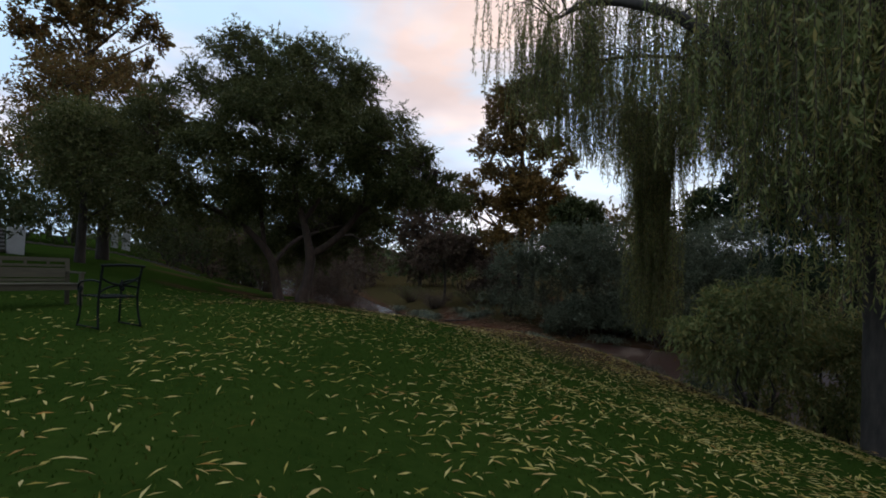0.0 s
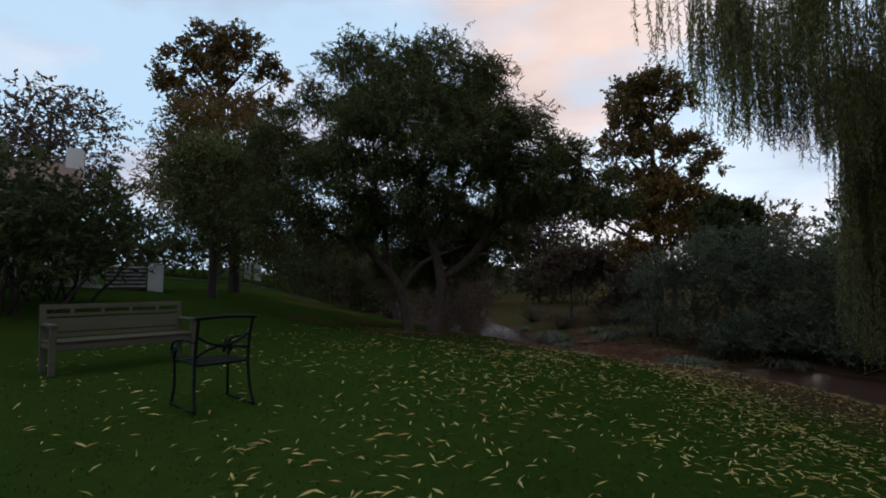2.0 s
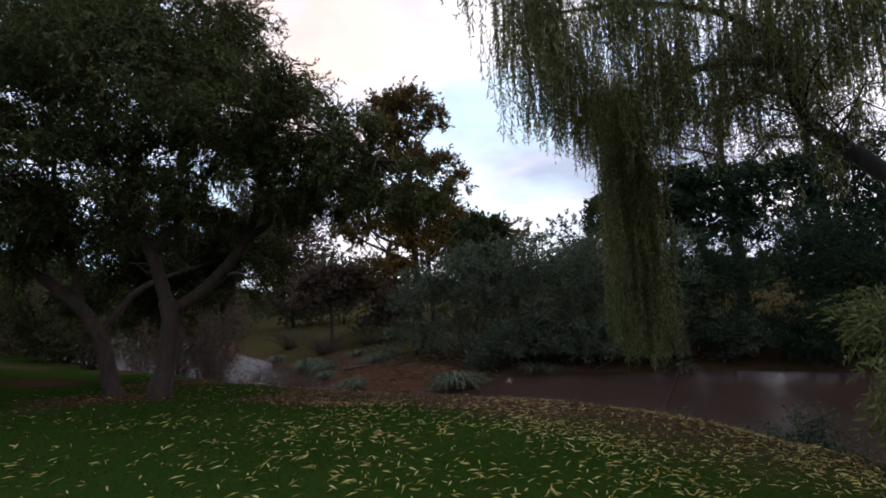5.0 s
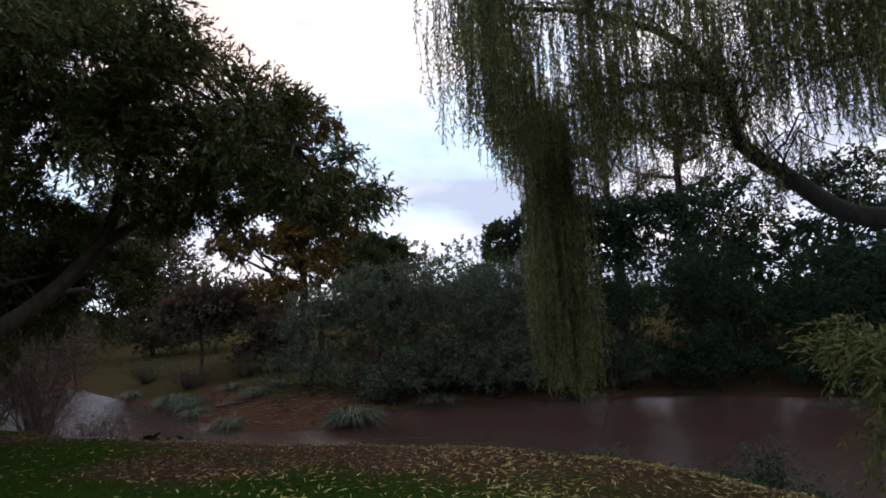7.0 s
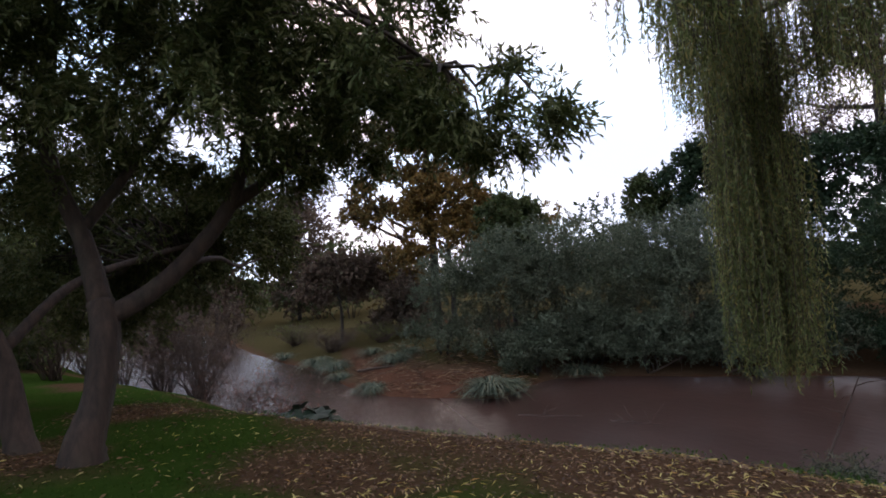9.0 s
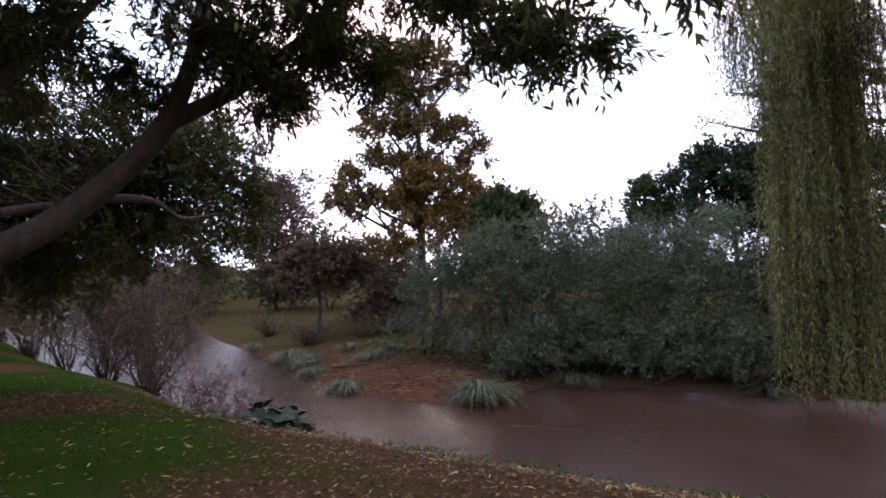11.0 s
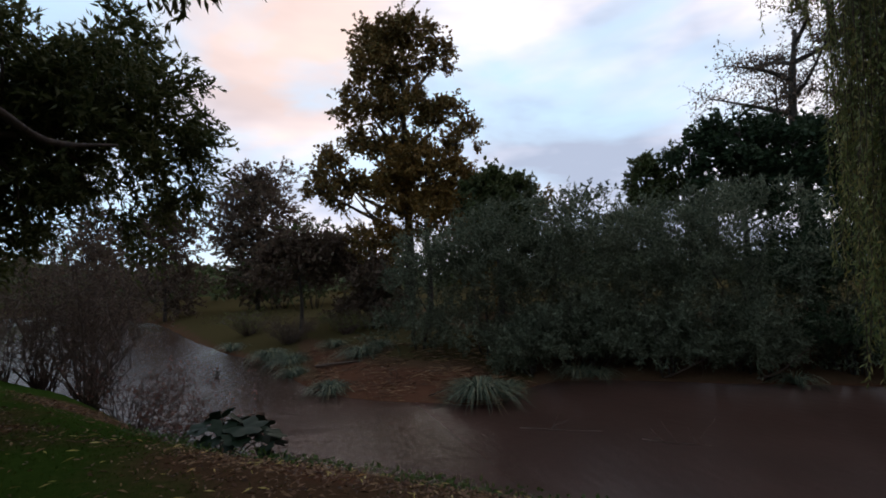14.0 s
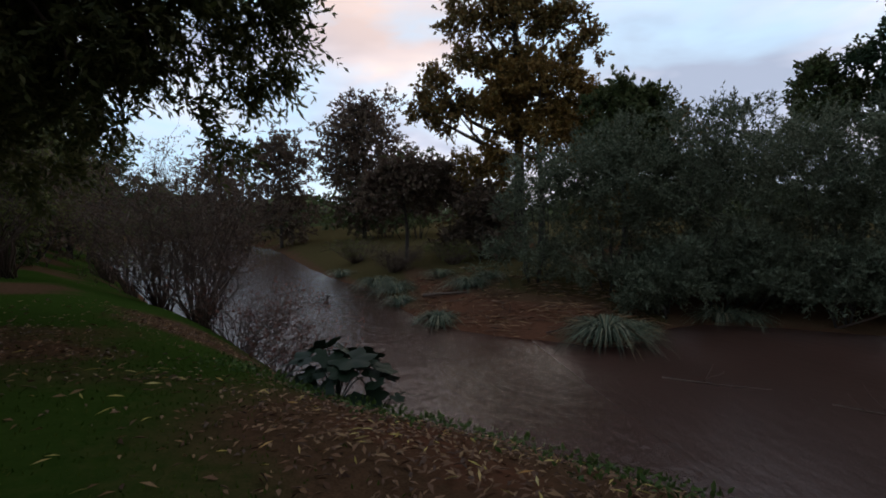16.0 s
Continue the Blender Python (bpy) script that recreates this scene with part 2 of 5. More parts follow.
M_STONE = plain_material("grey_stone", (0.27, 0.26, 0.25), 0.9, 0.3, 4)
# dark edging stone; on the risers it paints in their shade
M_RISER = plain_material("dark_stone_riser_shade", (0.07, 0.06, 0.05), 0.95, 0.3, 5)
M_ROOF = plain_material("brown_roof_tiles", (0.16, 0.10, 0.075), 0.9, 0.3, 5)
M_GLASS = plain_material("dark_window_glass", (0.02, 0.025, 0.03), 0.08, 0.1, 2, 0, 0.0)
M_LOG = plain_material("wet_dark_driftwood", (0.05, 0.036, 0.03), 0.7, 0.4, 6)


# ---- mesh helpers ----
def quads_mesh(name, verts, faces, mat, smooth=False):
    """A mesh from arrays: verts (n, 3), faces (m, 3 or 4)."""
    verts, faces = np.asarray(verts, dtype=np.float32), np.asarray(faces, dtype=np.int32)
    me = bpy.data.meshes.new(name)
    me.vertices.add(len(verts))
    me.vertices.foreach_set("co", verts.ravel())
    k = faces.shape[1]
    me.loops.add(faces.size)
    me.loops.foreach_set("vertex_index", faces.ravel())
    me.polygons.add(len(faces))
    me.polygons.foreach_set("loop_start", np.arange(0, faces.size, k, dtype=np.int32))
    if smooth:
        me.polygons.foreach_set("use_smooth", np.ones(len(faces), dtype=bool))
    me.update(calc_edges=True)
    me.materials.append(mat)
    return me


def thing(name, m, label, category, group="", kind=""):
    ob = new(name)
    ob.matrix_world = m
    return tagged(ob, label, category, group, kind)


def under(ob, parent):
    ob.parent = parent
    return ob


def part(name, bm, material, parent, label=""):
    me = bpy.data.meshes.new(name)
    bm.to_mesh(me)
    bm.free()
    me.materials.append(material)
    ob = under(new(name, me), parent)
    return tagged(ob, label)


def part_mesh(name, me, parent, label="", kind=""):
    return tagged(under(new(name, me), parent), label, kind=kind)


def unit(v):
    v = np.asarray(v, dtype=float)
    return v / np.maximum(np.linalg.norm(v, axis=-1, keepdims=True), 1e-9)


def smooth_line(pts, k=6):
    """Catmull-Rom through the points, k steps to each piece."""
    p = np.asarray(pts, dtype=float)
    p = np.vstack([2 * p[0] - p[1], p, 2 * p[-1] - p[-2]])
    out = []
    for i in range(1, len(p) - 2):
        t = np.linspace(0, 1, k, endpoint=False)[:, None]
        a, b, c, d = p[i - 1], p[i], p[i + 1], p[i + 2]
        out.append(0.5 * (2 * b + (c - a) * t + (2 * a - 5 * b + 4 * c - d) * t**2 + (3 * b - a - 3 * c + d) * t**3))
    return np.vstack(out + [p[-2:-1]])


class Tubes:
    """Collects round tubes into one mesh."""

    def __init__(self):
        self.v, self.f, self.n = [], [], 0

    def add(self, pts, radii, sides=8, wobble=0.0, rng=None):
        pts = np.asarray(pts, dtype=float)
        radii = np.broadcast_to(np.asarray(radii, dtype=float), (len(pts),)) if np.ndim(radii) == 0 or len(radii) == len(pts) else np.interp(np.linspace(0, 1, len(pts)), np.linspace(0, 1, len(radii)), radii)
        tan = unit(np.gradient(pts, axis=0))
        ref = np.where(np.abs(tan[:, 2:3]) > 0.9, [[1.0, 0, 0]], [[0, 0, 1.0]])
        s = unit(np.cross(tan, ref))
        for i in range(1, len(s)):
            q = s[i - 1] - tan[i] * np.dot(s[i - 1], tan[i])
            if np.linalg.norm(q) > 1e-4:
                s[i] = q / np.linalg.norm(q)
        u = np.cross(tan, s)
        a = np.linspace(0, 2 * np.pi, sides, endpoint=False)
        r = radii[:, None, None] * np.ones((1, sides, 1))
        if wobble and rng is not None:
            r = r * (1 + wobble * rng.standard_normal((1, sides, 1)) + 0.5 * wobble * rng.standard_normal((len(pts), sides, 1)))
        ring = pts[:, None] + r * (np.cos(a)[None, :, None] * s[:, None] + np.sin(a)[None, :, None] * u[:, None])
        self.v.append(ring.reshape(-1, 3))
        i, j = np.meshgrid(np.arange(len(pts) - 1), np.arange(sides), indexing="ij")
        k = (j + 1) % sides
        b = self.n
        self.f.append(np.stack([b + i * sides + j, b + i * sides + k, b + (i + 1) * sides + k, b + (i + 1) * sides + j], -1).reshape(-1, 4))
        e = b + (len(pts) - 1) * sides
        for base, flip in ((b, True), (e, False)):
            cap = [base + x for x in range(sides)]
            for x in range(1, sides - 1):
                quad = [cap[0], cap[x], cap[x + 1], cap[x + 1]]
                if x % 2 == 1:
                    y = min(x + 2, sides - 1)
                    quad = [cap[0], cap[x], cap[x + 1], cap[y]]
                    if y == x + 1:
                        continue
                    self.f.append(np.array([quad[::-1] if flip else quad]))
        self.n += len(pts) * sides

    def mesh(self, name, mat, smooth=True):
        return quads_mesh(name, np.vstack(self.v), np.vstack(self.f), mat, smooth)


def leaf_quads(P, D, N, L, W):
    """Folded rhombic leaves: base P, direction D, face N, length L and width W (arrays)."""
    D = unit(D)
    S = unit(np.cross(D, N))
    U = np.cross(S, D)
    L, W = np.broadcast_to(L, len(P))[:, None], np.broadcast_to(W, len(P))[:, None]
    mid = P + D * L * 0.45
    V = np.stack([P, mid + S * W / 2 + U * W * 0.22, P + D * L - U * L * 0.06, mid - S * W / 2 + U * W * 0.22], 1).reshape(-1, 3)
    return V, np.arange(len(V)).reshape(-1, 4)


# ---- the lie of the land ----
WATER = -3.8
NEAR_SHORE = smooth_line([(-75, 140), (-54, 112), (-32, 80), (-18.5, 57), (-12.4, 46), (-8.6, 40), (-6.0, 36.5), (-4.2, 34), (-2.5, 31.8), (-0.9, 30.1), (1.2, 28.6), (3.2, 27.0), (5.2, 25), (8, 22), (10.2, 18.5), (11.8, 14), (12.8, 8), (13.2, 0), (13.2, -20)], 3)
FAR_SHORE = smooth_line([(-50, 156), (-37, 138), (-20, 108), (-8, 68), (-2.9, 54), (-0.9, 46), (0.4, 41.5), (2.2, 38.9), (4, 37.4), (6.2, 35.9), (8, 36.6), (10, 38.2), (13, 38.2), (18, 34.5), (23, 31.3), (29, 24), (34, 15), (37, 4), (38, -20)], 3)


def line_distance(x, y, line):
    best = np.full(x.shape, 1e9)
    for (ax, ay), (bx, by) in zip(line[:-1], line[1:]):
        dx, dy = bx - ax, by - ay
        t = np.clip(((x - ax) * dx + (y - ay) * dy) / (dx * dx + dy * dy), 0, 1)
        best = np.minimum(best, np.hypot(x - ax - t * dx, y - ay - t * dy))
    return best


def in_river(x, y):
    ring = np.vstack([NEAR_SHORE, FAR_SHORE[::-1]])
    inside = np.zeros(x.shape, dtype=bool)
    for (ax, ay), (bx, by) in zip(ring, np.roll(ring, -1, axis=0)):
        cross = (ay > y) != (by > y)
        inside ^= cross & (x < (bx - ax) * (y - ay) / ((by - ay) if by != ay else 1e-9) + ax)
    return inside


def soft(u, a, b):
    t = np.clip((u - a) / (b - a), 0, 1)
    return t * t * (3 - 2 * t)


def land(x, y):
    """Height of the ground, and what covers it (0 lawn, 1 leaf litter, 2 mud)."""
    x, y = np.atleast_1d(np.asarray(x, float)), np.atleast_1d(np.asarray(y, float))
    dn, df, wet = line_distance(x, y, NEAR_SHORE), line_distance(x, y, FAR_SHORE), in_river(x, y)
    reach = [0, 0.6, 1.4, 2.8, 4.8, 6.5, 9, 11, 13, 14.5, 18, 40]
    lawn = np.interp(dn, reach, [-3.95, -3.3, -2.8, -2.29, -1.68, -1.27, -0.85, -0.31, -0.01, 0.27, 0.33, 0.52])
    front = np.interp(dn, reach, [-3.95, -3.62, -3.2, -2.43, -1.35, -0.81, -0.52, -0.15, 0.05, 0.3, 0.37, 0.57])
    upstream = np.interp(dn, reach, [-3.95, -3.15, -2.42, -1.54, -0.78, -0.55, -0.42, -0.18, 0.0, 0.23, 0.31, 0.51])
    on = soft(y, 10, 17)
    side = soft(x, -7, -1)
    near = lawn * (1 - on) + on * (front * side + upstream * (1 - side))
    near += 0.09 * np.maximum(0, -x - 8) * soft(-x, 8, 14) * (1 - 0.8 * soft(-x, 34, 90)) * soft(dn, 3, 14)
    far = np.interp(df, [0, 0.8, 3, 6, 15, 40, 120], [-3.9, -3.55, -3.1, -2.5, -1.6, -0.3, 0.6])
    bed = WATER - 0.1 - np.minimum(1.3, 0.35 * np.minimum(dn, df))
    z = np.where(wet, bed, np.where(dn < df, near, far))
    z = z + np.where(wet, 0, 0.03 * np.sin(x * 1.7 + 0.6 * y) * np.sin(y * 1.3 - 0.4 * x) + 0.05 * np.sin(0.45 * x + 1) * np.sin(0.5 * y))
    patches = soft(np.sin(0.9 * x + 0.5 * y + 0.7) * np.sin(0.7 * y - 0.45 * x) + 0.35 * np.sin(2.3 * x - 1.1 * y) * np.sin(1.9 * y), -0.3, 1.1)
    litter = 0.8 * (1 - soft(dn, 6.0, 12.0)) * soft(y, 8, 17) * soft(x, -4.5, -0.5) + 0.85 * patches * soft(y, 14, 19) * (1 - soft(dn, 11, 16)) + 0.9 * (1 - soft(dn, 0.6, 1.8))
    mudbar = 0.85 * (1 - soft(df, 2.6, 6.0)) * soft(x, -0.6, 1.2) * (1 - soft(x, 7, 9)) + 0.8 * (1 - soft(df, 0.2, 0.8))
    cover = np.where(wet, 2.0, np.where(dn < df, np.clip(litter, 0, 2), np.clip(np.maximum(2 * mudbar, np.maximum(0.95 * soft(x, 8, 12) * (1 - soft(df, 14, 24)), 0.5)), 0, 2)))
    return z, cover


def ground_z(x, y):
    return float(land(x, y)[0][0])


def make_ground():
    grow = np.cumsum(0.6 * 1.22 ** np.arange(34))
    xs = np.concatenate([-24 - grow[::-1], np.arange(-24, 40.01, 0.4), 40 + grow])
    ys = np.concatenate([-12 - grow[::-1], np.arange(-12, 62.01, 0.4), 62 + grow])
    X, Y = np.meshgrid(xs, ys, indexing="ij")
    z, cover = land(X.ravel(), Y.ravel())
    V = np.stack([X.ravel(), Y.ravel(), z], 1)
    i, j = np.meshgrid(np.arange(len(xs) - 1), np.arange(len(ys) - 1), indexing="ij")
    n = len(ys)
    F = np.stack([i * n + j, (i + 1) * n + j, (i + 1) * n + j + 1, i * n + j + 1], -1).reshape(-1, 4)
    me = quads_mesh("ground", V, F, M_GROUND, True)
    at = me.attributes.new("bank", "FLOAT", "POINT")
    at.data.foreach_set("value", cover.astype(np.float32))
    tagged(new("ground", me), "sloping green lawn running down to a leaf-strewn muddy river bank", "lawn", kind="structure")


def make_water():
    xs, ys = np.linspace(-80, 48, 60), np.linspace(-24, 156, 80)
    X, Y = np.meshgrid(xs, ys, indexing="ij")
    V = np.stack([X.ravel(), Y.ravel(), np.full(X.size, WATER)], 1)
    i, j = np.meshgrid(np.arange(59), np.arange(79), indexing="ij")
    F = np.stack([i * 80 + j, (i + 1) * 80 + j, (i + 1) * 80 + j + 1, i * 80 + j + 1], -1).reshape(-1, 4)
    tagged(new("water", quads_mesh("water", V, F, M_WATER, True)), "swollen brown muddy river water with small ripples", "river", kind="structure")


make_ground()
make_water()


# ---- plants ----
def clump_points(lobes, per_lobe, rng, low=0.55):
    """Centres of leaf clumps in the outer part of the lobes (x, y, z, rx, ry, rz), with their outward ways and sizes."""
    C, O, R = [], [], []
    for x, y, z, rx, ry, rz in lobes:
        n = max(4, int(per_lobe * (rx * ry * rz) ** (2 / 3) / 4))
        d = unit(rng.standard_normal((n, 3)))
        d[:, 2] = np.where(d[:, 2] < -0.55, -d[:, 2], d[:, 2])
        r = rng.uniform(low, 1.0, (n, 1)) ** 0.6
        C.append(np.array([x, y, z]) + d * r * np.array([rx, ry, rz]))
        O.append(d)
        R.append(np.full(n, (rx * ry * rz) ** (1 / 3)))
    return np.vstack(C), np.vstack(O), np.concatenate(R)


def crown_leaves(C, O, R, leaves, rng, spread=0.2, twig=0.5, per_twig=14, L=0.09, W=0.02, droop=0.35, floor=None):
    """Leafy twigs scattered about the clumps: arrays of leaf quads."""
    n = max(1, leaves // per_twig)
    k = rng.integers(0, len(C), n)
    base = C[k] + rng.standard_normal((n, 3)) * (spread * R[k])[:, None] * np.array([1, 1, 0.75])
    way = unit(O[k] * 0.8 + rng.standard_normal((n, 3)) * 0.75 - np.array([0, 0, droop]))
    t = np.tile(np.linspace(0.05, 1, per_twig), (n, 1)) + rng.uniform(-0.04, 0.04, (n, per_twig))
    ln = twig * rng.uniform(0.6, 1.3, (n, 1, 1))
    pos = base[:, None] + way[:, None] * t[..., None] * ln + np.array([0, 0, -1.0]) * (t[..., None] ** 2) * ln * droop * 0.8
    d = unit(way[:, None] * 0.9 + rng.standard_normal((n, per_twig, 3)) * 0.65 - np.array([0, 0, droop * 0.8]))
    P, D = pos.reshape(-1, 3), d.reshape(-1, 3)
    if floor is not None:
        keep = P[:, 2] > floor
        P, D = P[keep], D[keep]
    N = unit(rng.standard_normal((len(P), 3)) + np.array([0, 0, 0.8]))
    s = rng.uniform(0.65, 1.25, len(P))
    return leaf_quads(P, D, N, L * s, W * s)


def bough(tubes, a, b, r0, r1, rng, sag=0.0, sides=5, steps=5, jit=0.06):
    a, b = np.asarray(a, float), np.asarray(b, float)
    t = np.linspace(0, 1, steps)[:, None]
    ln = np.linalg.norm(b - a)
    p = a + (b - a) * t + np.array([0, 0, 1.0]) * sag * ln * np.sin(np.pi * t) + rng.standard_normal((steps, 3)) * jit * ln * np.sin(np.pi * t)
    tubes.add(p, np.linspace(r0, r1, steps), sides)
    return p


def leafy_tree(name, label, category, base, trunk, limbs, lobes, leaves, mat, bark, seed, per_lobe=26, L=0.09, W=0.02, twig=0.5, per_twig=14, droop=0.35, spread=0.2, branches=0.5, r_branch=0.035, group="", low=0.55, floor=None, sides=12):
    """A tree: trunk (points and radii), limbs (the same), and a crown of clumped leaves in lobes, all in world metres."""
    rng = np.random.default_rng(seed)
    bx, by = base
    bz = ground_z(bx, by)
    top = thing(name, pose(bx, by, bz), label, category, group)
    off = np.array([bx, by, bz])
    tr = Tubes()
    nodes = []
    for pts, radii in trunk:
        p = smooth_line(np.asarray(pts, float) - off, 5)
        tr.add(p, radii, sides, 0.05, rng)
        nodes.append(p)
    part_mesh("trunk", tr.mesh("trunk", bark), top)
    for pts, radii in limbs:
        tb = Tubes()
        p = smooth_line(np.asarray(pts, float) - off, 5)
        tb.add(p, radii, max(7, sides - 3), 0.04, rng)
        nodes.append(p)
        part_mesh("limb", tb.mesh("limb", bark), top)
    lob = np.asarray(lobes, float).copy()
    lob[:, :3] -= off
    C, O, R = clump_points(lob, per_lobe, rng, low)
    nodes = np.vstack(nodes)
    if branches > 0:
        tb = Tubes()
        for c in C[rng.random(len(C)) < branches]:
            dist = np.linalg.norm(nodes - c, axis=1) + 0.6 * np.maximum(0, nodes[:, 2] - c[2])
            dist = np.where(nodes[:, 2] < 0.35 * nodes[:, 2].max(), dist + 2, dist)
            a = nodes[int(np.argmin(dist))]
            bough(tb, a, c, r_branch, r_branch * 0.25, rng, 0.08, 5, 6, 0.05)
        if tb.n:
            part_mesh("branchwork", tb.mesh("branchwork", bark), top, kind="stuff")
    V, F = crown_leaves(C, O, R, leaves, rng, spread, twig, per_twig, L, W, droop, floor)
    part_mesh("crown", quads_mesh("crown", V, F, mat), top, kind="stuff")
    return top


def shrub(name, label, category, base, lobes, leaves, mat, seed, L=0.1, W=0.03, twig=0.45, per_lobe=30, droop=0.1, spread=0.2, stems=9, bark=None, group="", per_twig=12, low=0.5):
    rng = np.random.default_rng(seed)
    bx, by = base
    bz = ground_z(bx, by)
    top = thing(name, pose(bx, by, bz), label, category, group)
    lob = np.asarray(lobes, float).copy()
    lob[:, :3] -= np.array([bx, by, bz])
    C, O, R = clump_points(lob, per_lobe, rng, low)
    tb = Tubes()
    for c in C[rng.permutation(len(C))[:stems]]:
        a = np.array([c[0] * 0.35 + rng.normal(0, 0.12), c[1] * 0.35 + rng.normal(0, 0.12), 0.0])
        a[2] = ground_z(a[0] + bx, a[1] + by) - bz - 0.05
        bough(tb, a, c, 0.05, 0.012, rng, 0.05, 5, 6)
    part_mesh("brushwood", tb.mesh("brushwood", bark or M_BARK_DARK), top, kind="stuff")
    V, F = crown_leaves(C, O, R, leaves, rng, spread, twig, per_twig, L, W, droop)
    part_mesh("foliage", quads_mesh("foliage", V, F, mat), top, kind="stuff")
    return top


